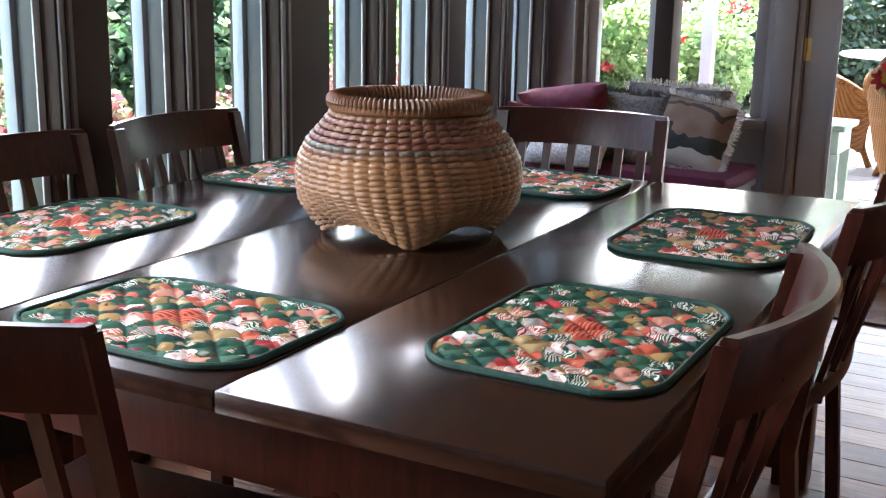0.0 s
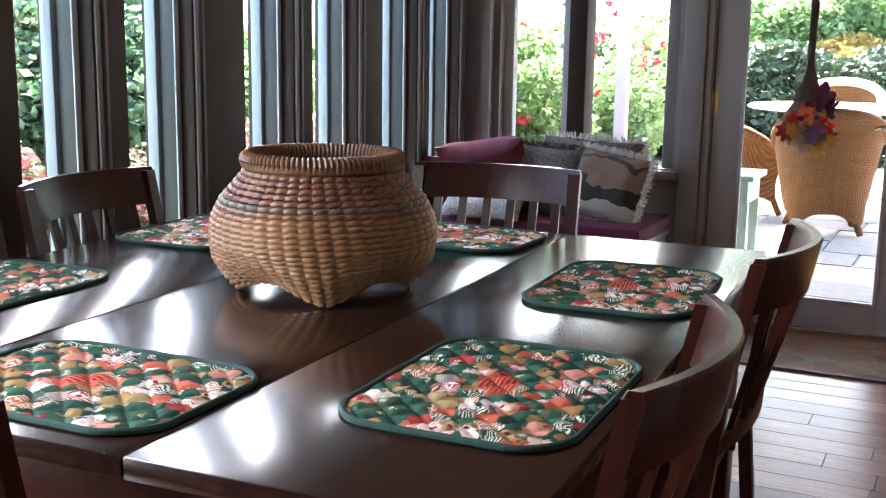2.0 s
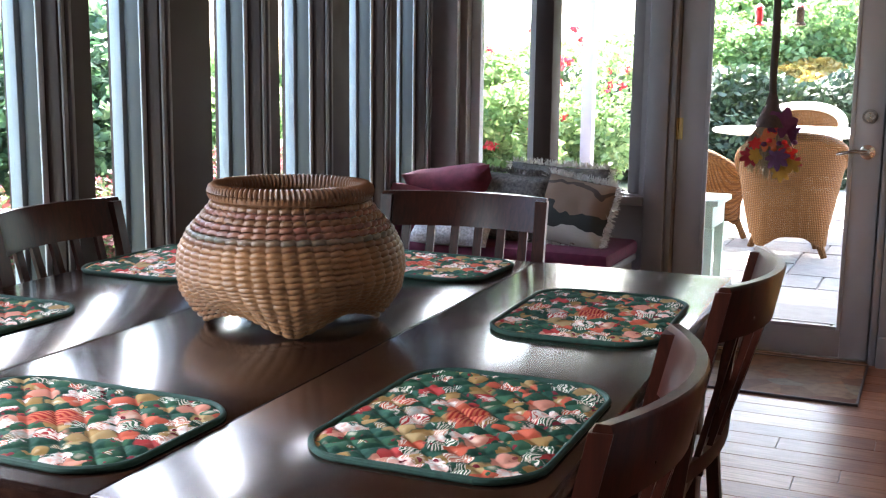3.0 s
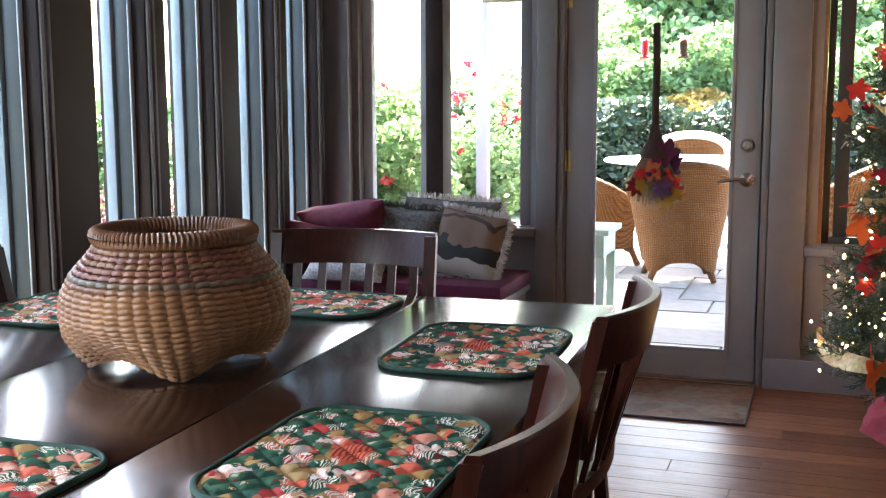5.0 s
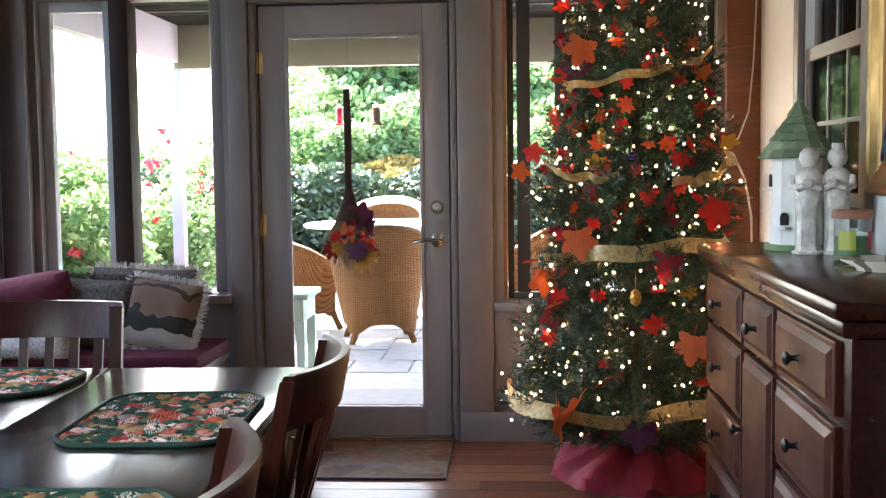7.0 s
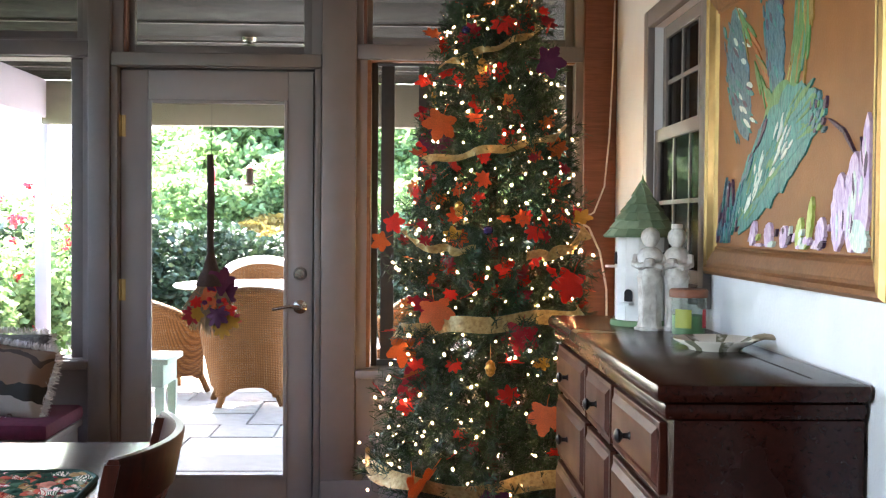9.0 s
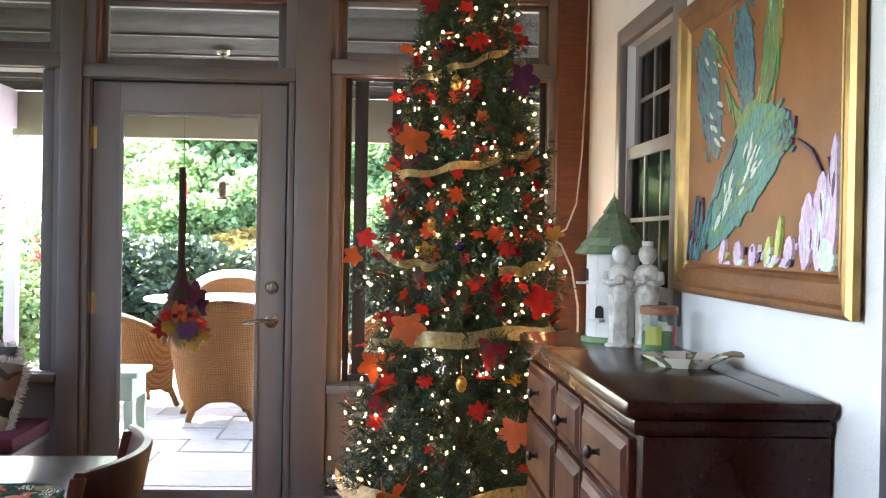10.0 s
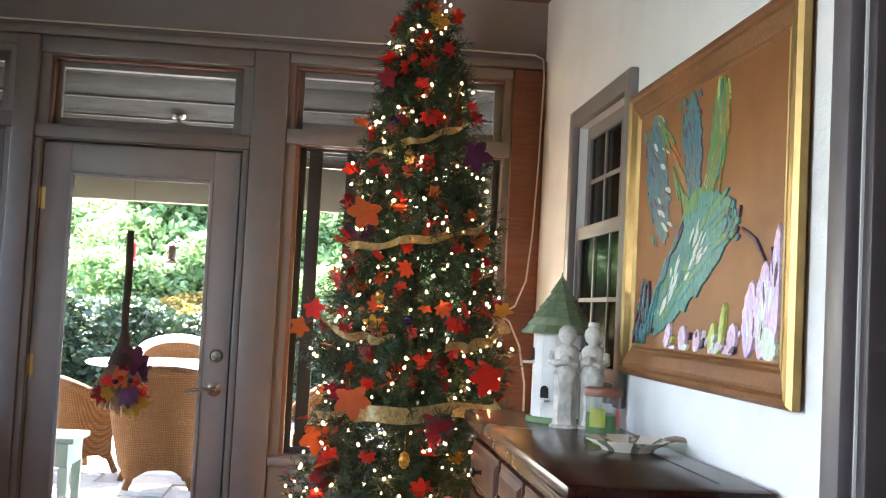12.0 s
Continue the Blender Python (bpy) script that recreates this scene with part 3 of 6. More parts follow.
# ---- placemats ----
def mat_cloth():
    """Printed cotton: gourds, pale flowers and berries on dark green."""
    k = Nodes("floral_quilt")
    v = k.coords()
    warp = k.n("TexNoise", Scale=26.0, Detail=2.0)
    k.link(v, warp.inputs["Vector"])
    add = k.nt.nodes.new("ShaderNodeMix")
    add.data_type, add.blend_type = "RGBA", "LINEAR_LIGHT"
    add.inputs[0].default_value = 0.02
    k.link(v, add.inputs[6])
    k.link(warp.outputs["Color"], add.inputs[7])
    vec = add.outputs[2]

    def cells(scale, shift, stretch=(1, 1, 1)):
        mp = k.n("Mapping")
        mp.inputs["Location"].default_value, mp.inputs["Scale"].default_value = shift, stretch
        k.link(vec, mp.inputs["Vector"])
        vo = k.n("TexVoronoi", Scale=scale)
        k.link(mp.outputs[0], vo.inputs["Vector"])
        sep = k.n("SeparateColor")
        k.link(vo.outputs["Color"], sep.inputs[0])
        return vo.outputs["Distance"], sep.outputs

    def pick(fac, stops):
        r = k.n("ValToRGB")
        r.color_ramp.interpolation = "CONSTANT"
        els = r.color_ramp.elements
        while len(els) < len(stops):
            els.new(0.5)
        for e, (p, c) in zip(els, stops):
            e.position, e.color = p, (*c, 1)
        k.link(fac, r.inputs[0])
        return r.outputs[0]
    ground = k.ramp(k.noise(v, 50, 3), (0.35, (0.010, 0.045, 0.032)), (0.6, (0.022, 0.085, 0.055)), (0.75, (0.07, 0.11, 0.045)))
    # broad leaves and gourds
    d, rgb = cells(30.0, (0, 0, 0), (1.0, 0.75, 1))
    body = pick(rgb[0], ((0.0, (0.34, 0.20, 0.07)), (0.17, (0.55, 0.11, 0.06)), (0.30, (0.035, 0.11, 0.06)), (0.54, (0.60, 0.25, 0.18)), (0.66, (0.025, 0.09, 0.055)), (0.80, (0.46, 0.05, 0.05)), (0.90, (0.40, 0.27, 0.12))))
    lit = k.ramp(d, (0.10, (0.85, 0.85, 0.85)), (0.34, (0, 0, 0)))
    body = k.mix(k.mix(1.0, lit, k.ramp(rgb[2], (0.4, (0, 0, 0)), (0.5, (1, 1, 1))), "MULTIPLY"), body, (0.90, 0.74, 0.58))
    wv = k.n("TexWave", Scale=55.0, Distortion=7.0, Detail=1.0)
    k.link(vec, wv.inputs["Vector"])
    stripe = k.mix(1.0, k.ramp(wv.outputs["Fac"], (0.55, (0, 0, 0)), (0.65, (0.9, 0.9, 0.9))), k.ramp(rgb[1], (0.72, (0, 0, 0)), (0.74, (1, 1, 1))), "MULTIPLY")
    body = k.mix(stripe, body, (0.88, 0.80, 0.70))
    c = k.mix(k.ramp(d, (0.56, (1, 1, 1)), (0.66, (0, 0, 0))), ground, body)
    # pale ragged flowers
    d, rgb = cells(19.0, (0.31, 0.17, 0))
    rag = k.n("Math")
    rag.operation = "MULTIPLY_ADD"
    rag.inputs[1].default_value = 0.34
    k.link(k.noise(vec, 170, 2), rag.inputs[0])
    k.link(d, rag.inputs[2])
    petal = k.mix(1.0, k.ramp(rag.outputs[0], (0.46, (1, 1, 1)), (0.52, (0, 0, 0))), k.ramp(rgb[0], (0.36, (0, 0, 0)), (0.38, (1, 1, 1))), "MULTIPLY")
    c = k.mix(petal, c, k.ramp(k.noise(v, 90, 2), (0.4, (0.86, 0.84, 0.80)), (0.62, (0.80, 0.45, 0.38))))
    # berries
    d, rgb = cells(75.0, (0.6, 0.2, 0))
    c = k.mix(k.mix(1.0, k.ramp(d, (0.30, (1, 1, 1)), (0.38, (0, 0, 0))), k.ramp(rgb[1], (0.80, (0, 0, 0)), (0.82, (1, 1, 1))), "MULTIPLY"), c, (0.20, 0.02, 0.035))
    # the red gourd in the middle
    ln = k.n("VectorMath")
    ln.operation = "LENGTH"
    k.link(k.coords((1.0, 0.8, 0.0)), ln.inputs[0])
    ribs = k.n("TexWave", Scale=38.0, Distortion=2.0)
    k.link(v, ribs.inputs["Vector"])
    red = k.ramp(ribs.outputs["Fac"], (0.2, (0.34, 0.02, 0.02)), (0.8, (0.62, 0.16, 0.08)))
    c = k.mix(k.ramp(ln.outputs["Value"], (0.030, (1, 1, 1)), (0.036, (0, 0, 0))), c, red)
    k.bump(k.noise(v, 420, 2), 0.25, 0.002)
    return k.done(c, 0.85, spec=0.2)


M_CLOTH = mat_cloth()
M_BIND = plain("green_binding", (0.010, 0.045, 0.032), 0.8, 0, 0.25, 90)


def placemat(m, hx, hy):
    th = thing("placemat", m, "quilted floral placemat in green, orange and cream with green binding", "placemat", "placemats on the table")
    c = 0.075

    def half(y):
        a = abs(y) - (hy - c)
        return hx if a <= 0 else hx - c + math.sqrt(max(0.0, c * c - a * a)) * 0.75 + c * 0.25 - 0.25 * a
    b = BM()
    nx, ny = 96, 132
    grid = []
    for j in range(ny + 1):
        y = -hy + 2 * hy * j / ny
        w = half(y)
        row = []
        for i in range(nx + 1):
            x = -w + 2 * w * i / nx
            q = min(abs(math.sin((x + y) * math.pi / 0.058)), abs(math.sin((x - y) * math.pi / 0.058)))
            edge = min(1.0, 12 * min(1 - abs(x) / (w + 1e-6), 1 - abs(y) / hy))
            row.append(b.verts.new((x, y, 0.003 + 0.0075 * q ** 0.5 * edge)))
        grid.append(row)
    for r0, r1 in zip(grid, grid[1:]):
        for i in range(nx):
            b.faces.new((r0[i], r0[i + 1], r1[i + 1], r1[i]))
    part("quilt", b, M_CLOTH, th, "", True)
    b = BM()
    ys = [hy * math.sin(math.pi / 2 * (-1 + 2 * t / 28)) for t in range(29)]
    loop = [(half(y), y, 0.005) for y in ys] + [(-half(y), y, 0.005) for y in ys[::-1]]
    tube(b, loop + [loop[0]], 0.0055, 8)
    part("binding", b, M_BIND, th, "dark green padded binding", True)
    return th


MATS = [(0.372, 1.298, 1.5, 0), (0.335, 2.09, 3, 0), (-0.19, 1.015, 91, 1), (-0.27, 2.48, 88, 1), (-0.875, 2.22, 2, 0), (-0.86, 1.40, 1, 0)]
for x, y, r, sh in MATS:
    placemat(pose(x, y, 0.7555, 0, 0, r), 0.168 if sh else 0.178, 0.228 if sh else 0.244)


# ---- woven basket ----
def reed(name, lo, hi):
    k = Nodes(name)
    n1 = k.noise(k.coords((1, 1, 1)), 9, 4)
    n2 = k.noise(k.coords((1, 1, 1)), 110, 3)
    c = k.ramp(n1, (0.3, lo), (0.7, hi))
    c = k.mix(k.ramp(n2, (0.4, (0, 0, 0)), (0.75, (0.4, 0.4, 0.4))), c, tuple(x * 0.4 for x in lo))
    k.bump(n2, 0.2, 0.002)
    return k.done(c, 0.45)


M_REED = reed("tan_reed", (0.19, 0.083, 0.033), (0.33, 0.155, 0.066))
M_REED_BROWN = reed("brown_reed", (0.13, 0.052, 0.022), (0.22, 0.098, 0.042))
M_REED_RED = reed("russet_reed", (0.13, 0.035, 0.03), (0.25, 0.10, 0.05))
M_REED_GREEN = reed("grey_green_reed", (0.065, 0.065, 0.05), (0.20, 0.11, 0.065))


def basket():
    th = thing("basket", pose(-0.236, 1.765, 0.756, 0, 0, -57), "woven reed basket with round rim and four pointed feet", "basket")
    prof = ((0.0, 0.168), (0.03, 0.198), (0.07, 0.226), (0.12, 0.237), (0.16, 0.232), (0.20, 0.212), (0.235, 0.180), (0.262, 0.160), (0.30, 0.158))

    def at(a, h):
        r = prof[-1][1]
        for (z0, r0), (z1, r1) in zip(prof, prof[1:]):
            if z0 <= h <= z1:
                r = r0 + (r1 - r0) * (h - z0) / (z1 - z0)
                break
        c = (1 - math.cos(4 * a)) / 2
        low = max(0.0, 1 - h / 0.11)
        r *= 1 - 0.13 * c * low
        r *= 1 + 0.05 * (1 - c) * low
        return Vector((r * math.cos(a), r * math.sin(a), h + 0.034 * c ** 0.6 * low))
    stakes = 46
    rows = 24
    for i in range(rows):
        h = 0.006 + 0.0113 * i
        mat = M_REED
        if 16 <= i <= 17:
            mat = M_REED_BROWN if i == 16 else M_REED_GREEN
        elif i in (18, 19, 21):
            mat = M_REED_RED
        elif i > 17:
            mat = M_REED_BROWN
        b = BM()
        n = stakes * 7
        rings = []
        for j in range(n):
            a = 2 * math.pi * j / n
            p, q = at(a, h), at(a, min(0.3, h + 0.006)) - at(a, max(0.0, h - 0.006))
            t = q.normalized()
            out = Vector((math.cos(a), math.sin(a), 0))
            out = (out - t * out.dot(t)).normalized()
            cell = a * stakes / (2 * math.pi) + 0.05 * i
            bulge = abs(math.sin(math.pi * cell)) ** 0.7
            p = p + out * (0.0040 * bulge - 0.0020) + t * (0.0034 * ((cell % 1.0) - 0.5))
            rings.append([b.verts.new(p + o) for o in (t * 0.0062, out * 0.0034 + t * 0.0038, out * 0.0046, out * 0.0034 - t * 0.0038, -t * 0.0062, -out * 0.0022)])
        for j in range(n):
            r0, r1 = rings[j], rings[(j + 1) % n]
            for m in range(6):
                b.faces.new((r0[m], r0[(m + 1) % 6], r1[(m + 1) % 6], r1[m]))
        part("weaver", b, mat, th, "", True)
    for s in range(stakes):
        b = BM()
        a = 2 * math.pi * s / stakes
        tube(b, [at(a, h) for h in (0.0, 0.03, 0.07, 0.12, 0.16, 0.20, 0.235, 0.265, 0.285)], 0.0018, 5)
        part("stake", b, M_REED_BROWN, th, "", True)
    for h, r, dr in ((0.272, 0.0105, 0.004), (0.272, 0.0075, -0.008), (0.284, 0.0105, 0.002)):
        b = BM()
        pts = [at(2 * math.pi * j / 60, 0.29) for j in range(61)]
        tube(b, [Vector((p.x, p.y, 0)) * (1 + dr / 0.158) + Vector((0, 0, h)) for p in pts], r, 8, False)
        part("rim_hoop", b, M_REED_BROWN, th, "", True)
    lash = BM()
    tube(lash, [(0.0138 * math.cos(t), 0.0, 0.0155 * math.sin(t)) for t in [math.pi * 2 * q / 10 for q in range(11)]], 0.0046, 6, False)
    me = mesh_of("lashing", lash, M_REED_BROWN, True)
    for s in range(96):
        a = 2 * math.pi * s / 96
        o = new("lashing", me)
        o.parent = th
        o.matrix_basis = Matrix.Translation((0.158 * math.cos(a), 0.158 * math.sin(a), 0.279)) @ Euler((0, 0, a + 0.25)).to_matrix().to_4x4()
    b = BM()
    ring = [at(2 * math.pi * j / 48, 0.012) * 0.985 for j in range(48)]
    vs = [b.verts.new(p) for p in ring]
    ctr = b.verts.new((0, 0, 0.046))
    for j in range(48):
        b.faces.new((vs[j], vs[(j + 1) % 48], ctr))
    part("bottom", b, M_REED_BROWN, th)


basket()


# ---- sideboard ----
M_BLACKGAP = plain("shadow_gap", (0.02, 0.008, 0.006), 0.8)


def sideboard():
    th = thing("sideboard", pose(0, 0, 0), "cherry-stained wooden sideboard with panelled drawers and black knobs", "sideboard")
    x0, x1, y0, y1 = 1.757, 2.18, 2.065, 3.745
    box_part("body", th, M_DRESSER, (x0 + 0.012, x1, y0, y1, 0.07, 0.93), 0.004)
    box_part("plinth", th, M_DRESSER, (x0 + 0.03, x1 - 0.01, y0 + 0.02, y1 - 0.02, 0.0, 0.07), 0.003)
    b = BM()
    bx(b, x0 - 0.012, x1 + 0.003, y0 - 0.012, y1 + 0.012, 0.931, 0.969, 0.012)
    part("moulding", b, M_DRESSER, th, "", True)
    b = BM()
    bx(b, x0 - 0.034, x1 + 0.006, y0 - 0.034, y1 + 0.034, 0.970, 1.012, 0.016)
    part("top", b, M_DRESSER, th, "polished dark cherry top", True)

    def front(name, ya, yb, za, zb, knob):
        b = BM()
        bx(b, x0 - 0.004, x0 + 0.014, ya, yb, za, zb, 0.003)
        # raised field with a sloped border
        i, o = 0.032, 0.014
        lo = [b.verts.new((x0 - 0.0045, y, z)) for y, z in ((ya + o, za + o), (yb - o, za + o), (yb - o, zb - o), (ya + o, zb - o))]
        hi = [b.verts.new((x0 - 0.014, y, z)) for y, z in ((ya + i, za + i), (yb - i, za + i), (yb - i, zb - i), (ya + i, zb - i))]
        for j in range(4):
            b.faces.new((lo[j], hi[j], hi[(j + 1) % 4], lo[(j + 1) % 4]))
        b.faces.new(hi[::-1])
        bmesh.ops.recalc_face_normals(b, faces=b.faces)
        p = part(name, b, M_DRAWER, th)
        b = BM()
        lathe(b, ((0.0, 0.0), (0.012, 0.0), (0.007, 0.006), (0.007, 0.018), (0.017, 0.026), (0.018, 0.032), (0.010, 0.038), (0.0, 0.039)), 16)
        part("knob", b, M_IRON, p, "black iron knob", True, pose(x0 - 0.0135, knob[0], knob[1], 0, -90, 0))
    for ya, yb in ((2.13, 2.655), (3.11, 3.70)):
        for za, zb in ((0.755, 0.915), (0.52, 0.735), (0.315, 0.50), (0.10, 0.295)):
            front("drawer", ya, yb, za, zb, ((ya + yb) / 2, (za + zb) / 2))
    front("drawer", 2.695, 3.07, 0.755, 0.915, (2.86, 0.835))
    front("cabinet_door", 2.695, 3.07, 0.10, 0.735, (3.04, 0.51))
    b = BM()
    bx(b, 2.08, 2.084, 2.12, 3.6, 1.0122, 1.0128)
    part("seam", b, M_BLACKGAP, th)


sideboard()


# ---- decorated tree ----
rng = np.random.default_rng(5)
TREE = Vector((1.57, 4.38, 0.0))
TREE_R = ((0.22, 0.40), (0.32, 0.48), (0.60, 0.44), (0.86, 0.37), (0.97, 0.35), (1.2, 0.36), (1.5, 0.32), (1.8, 0.27), (2.1, 0.21), (2.43, 0.145), (2.66, 0.05), (2.74, 0.02))


def tree_r(z):
    for (z0, r0), (z1, r1) in zip(TREE_R, TREE_R[1:]):
        if z0 <= z <= z1:
            return r0 + (r1 - r0) * (z - z0) / (z1 - z0)
    return 0.02 if z > 1 else 0.4


M_NEEDLE = per_piece("fir_needles", ((0.0, (0.005, 0.020, 0.008)), (0.5, (0.012, 0.045, 0.016)), (1.0, (0.032, 0.085, 0.028))), 0.55, True)
M_BARK = wood("brown_bark", (0.05, 0.03, 0.018), (0.10, 0.06, 0.04), 0.9, (6, 6, 2), 0.5)


def fir():
    th = thing("christmas_tree", pose(*TREE), "artificial green fir tree hung with lights, leaves and ribbon", "tree")
    b = BM()
    tube(b, [(0, 0, 0.0), (0, 0, 0.6), (0, 0, 1.6), (0, 0, 2.72)], [0.03, 0.028, 0.018, 0.006], 10)
    part("trunk", b, M_BARK, th, "", True)
    b = BM()
    for i in range(70):
        z = 0.3 + 2.25 * i / 70
        a = i * 2.399
        r = tree_r(z) * 0.9
        tube(b, [(0, 0, z - 0.05), (r * 0.5 * math.cos(a), r * 0.5 * math.sin(a), z + 0.0), (r * math.cos(a), r * math.sin(a), z + 0.03 - 0.05 * r)], [0.006, 0.004, 0.002], 4)
    part("branches", b, M_BARK, th)
    n = 5000
    zz = 0.2 + 2.5 * (1 - rng.random(n) ** 0.62)
    aa = rng.random(n) * 2 * np.pi
    lump = 1 + 0.10 * np.sin(aa * 5 + zz * 9) + 0.08 * np.sin(zz * 23)
    rr = np.array([tree_r(z) for z in zz]) * lump * (0.35 + 0.65 * rng.random(n) ** 0.4)
    base = np.stack([rr * np.cos(aa), rr * np.sin(aa), zz], 1)
    d = np.stack([np.cos(aa), np.sin(aa), 0.25 + 0.5 * rng.normal(size=n)], 1) + 0.45 * rng.normal(size=(n, 3))
    d /= np.linalg.norm(d, axis=1)[:, None]
    ln = 0.07 + 0.05 * rng.random(n)
    k = 26
    t = np.linspace(0.05, 1.0, k)
    p = base[:, None] + d[:, None] * (ln[:, None] * (t - 0.5))[:, :, None]
    q = rng.normal(size=(n, k, 3))
    q -= d[:, None] * (q * d[:, None]).sum(2)[:, :, None]
    q /= np.linalg.norm(q, axis=2)[:, :, None]
    nd = q * 0.85 + d[:, None] * 0.55
    w = np.cross(nd, d[:, None] + 0.01)
    w /= np.linalg.norm(w, axis=2)[:, :, None]
    tip = p + nd * (0.028 + 0.012 * rng.random((n, k, 1)))
    w *= 0.0022
    ob = new("needles", quads("needles", np.stack([p - w, p + w, tip + w * 0.5, tip - w * 0.5], 2).reshape(-1, 4, 3), M_NEEDLE))
    ob.parent = th
    return tagged(ob, "", "", "", "stuff")


fir()

M_SKIRT = plain("red_cloth", (0.24, 0.008, 0.022), 0.75, 0, 0.25, 12)
b = BM()
prof = ((0.05, 0.18), (0.09, 0.175), (0.15, 0.14), (0.20, 0.12), (0.26, 0.09), (0.31, 0.06), (0.34, 0.026), (0.345, 0.002))
rings = []
for i, (r, z) in enumerate(prof):
    ring = []
    for j in range(96):
        a = 2 * math.pi * j / 96
        f = math.sin(a * 9 + i * 0.5) * 0.5 + math.sin(a * 17 + 1.3 * i) * 0.3 + math.sin(a * 5) * 0.4
        rr = r * (1 + 0.06 * f * (i / 7))
        ring.append(b.verts.new((rr * math.cos(a), rr * math.sin(a), max(0.002, z + 0.03 * f * (1 if 0 < i < 7 else 0.2)))))
    rings.append(ring)
for r0, r1 in zip(rings, rings[1:]):
    for j in range(96):
        b.faces.new((r0[j], r1[j], r1[(j + 1) % 96], r0[(j + 1) % 96]))
bmesh.ops.recalc_face_normals(b, faces=b.faces)
solid("tree_skirt", b, M_SKIRT, "crumpled red cloth round the foot of the tree", "tree skirt", smooth=True, m=pose(TREE.x, TREE.y, 0))

# light string: bulbs and wire
M_BULB = glow("warm_bulb", (1.0, 0.52, 0.21), 3.5)
M_WIRE = plain("green_wire", (0.01, 0.03, 0.015), 0.6)


def light_string():
    th = thing("string_lights", pose(*TREE), "string of small warm white lights wound round the tree", "lights")
    b = BM()
    lathe(b, ((0.0, -0.007), (0.0042, -0.003), (0.0048, 0.002), (0.0026, 0.007), (0.0, 0.009)), 8)
    me = mesh_of("bulb", b, M_BULB, True)
    pts = []
    n = 298
    for i in range(n):
        u = i / (n - 1)
        z = 2.71 - 2.45 * (1 - u) ** 0.62
        a = u * 2 * math.pi * 17 + random.uniform(-0.3, 0.3)
        r = tree_r(z) * (1.02 + 0.10 * math.sin(a * 5 + z * 9) + random.uniform(-0.10, 0.08)) + 0.012
        pts.append(Vector((r * math.cos(a), r * math.sin(a), z + random.uniform(-0.06, 0.06))))
    for p in pts:
        o = new("bulb", me)
        o.parent = th
        o.matrix_basis = Matrix.Translation(p) @ Euler((random.uniform(-1, 1), random.uniform(-1, 1), 0)).to_matrix().to_4x4()
    b = BM()
    tube(b, [Vector((p.x * 0.96, p.y * 0.96, p.z - 0.008)) for p in pts], 0.0014, 4)
    part("wire", b, M_WIRE, th)
    # deeper bulbs, wound closer to the trunk
    b = BM()
    for i in range(260):
        u = i / 259
        z = 2.68 - 2.4 * (1 - u) ** 0.66
        a = u * 2 * math.pi * 13 + random.uniform(-0.4, 0.4)
        r = tree_r(z) * random.uniform(0.78, 1.0)
        lathe(b, ((0.0, -0.005), (0.0032, -0.002), (0.0035, 0.002), (0.0, 0.006)), 6, r * math.cos(a), r * math.sin(a), z + random.uniform(-0.05, 0.05))
    tagged(part("inner_bulbs", b, M_BULB, th, "small warm bulbs among the needles"), "small warm bulbs among the needles", "", "", "stuff")


light_string()


# ribbon
def ribbon_mat():
    k = Nodes("gold_mesh_ribbon")
    n1 = k.noise(k.coords(), 60, 3)
    c = k.ramp(n1, (0.3, (0.30, 0.20, 0.07)), (0.7, (0.58, 0.45, 0.20)))
    m = k.done(c, 0.34, 0.3)
    tr, mx = k.n("BsdfTransparent"), k.n("MixShader")
    mx.inputs[0].default_value = 0.22
    k.link(k.b.outputs[0], mx.inputs[1])
    k.link(tr.outputs[0], mx.inputs[2])
    k.link(mx.outputs[0], k.nt.nodes["Material Output"].inputs["Surface"])
    return m


M_RIBBON = ribbon_mat()
for zc, tilt, a0, a1, wd, sag in ((2.06, 0.08, -150, -40, 0.026, 0.02), (1.66, 0.07, -150, -25, 0.03, 0.02), (1.27, -0.03, -165, -105, 0.03, 0.02), (1.29, 0.07, -75, -5, 0.035, 0.04), (0.93, 0.05, -185, -10, 0.06, -0.03), (0.40, 0.04, -190, -20, 0.06, 0.06)):
    b = BM()
    prev = None
    n = 44
    for i in range(n + 1):
        u = i / n
        a = radians(a0 + (a1 - a0) * u)
        z = zc + tilt * (u - 0.5) * 2 - sag * math.sin(math.pi * u) + 0.008 * math.sin(u * 21)
        r = tree_r(z) * (1.03 + 0.04 * math.sin(u * 17)) + 0.018
        o = Vector((math.cos(a), math.sin(a), 0))
        lean = 0.022 * math.sin(u * 13 + zc * 5)
        cur = [b.verts.new(o * (r + s * lean + t * 0.0015) + Vector((0, 0, z + s * wd / 2))) for s, t in ((-1, -1), (1, -1), (1, 1), (-1, 1))]
        if prev:
            for j in range(4):
                b.faces.new((prev[j], prev[(j + 1) % 4], cur[(j + 1) % 4], cur[j]))
        else:
            b.faces.new(cur)
        prev = cur
    b.faces.new(prev[::-1])
    solid("ribbon", b, M_RIBBON, "gold gauze ribbon draped round the tree", "ribbon", smooth=True, m=pose(*TREE), group="ribbons on the tree")

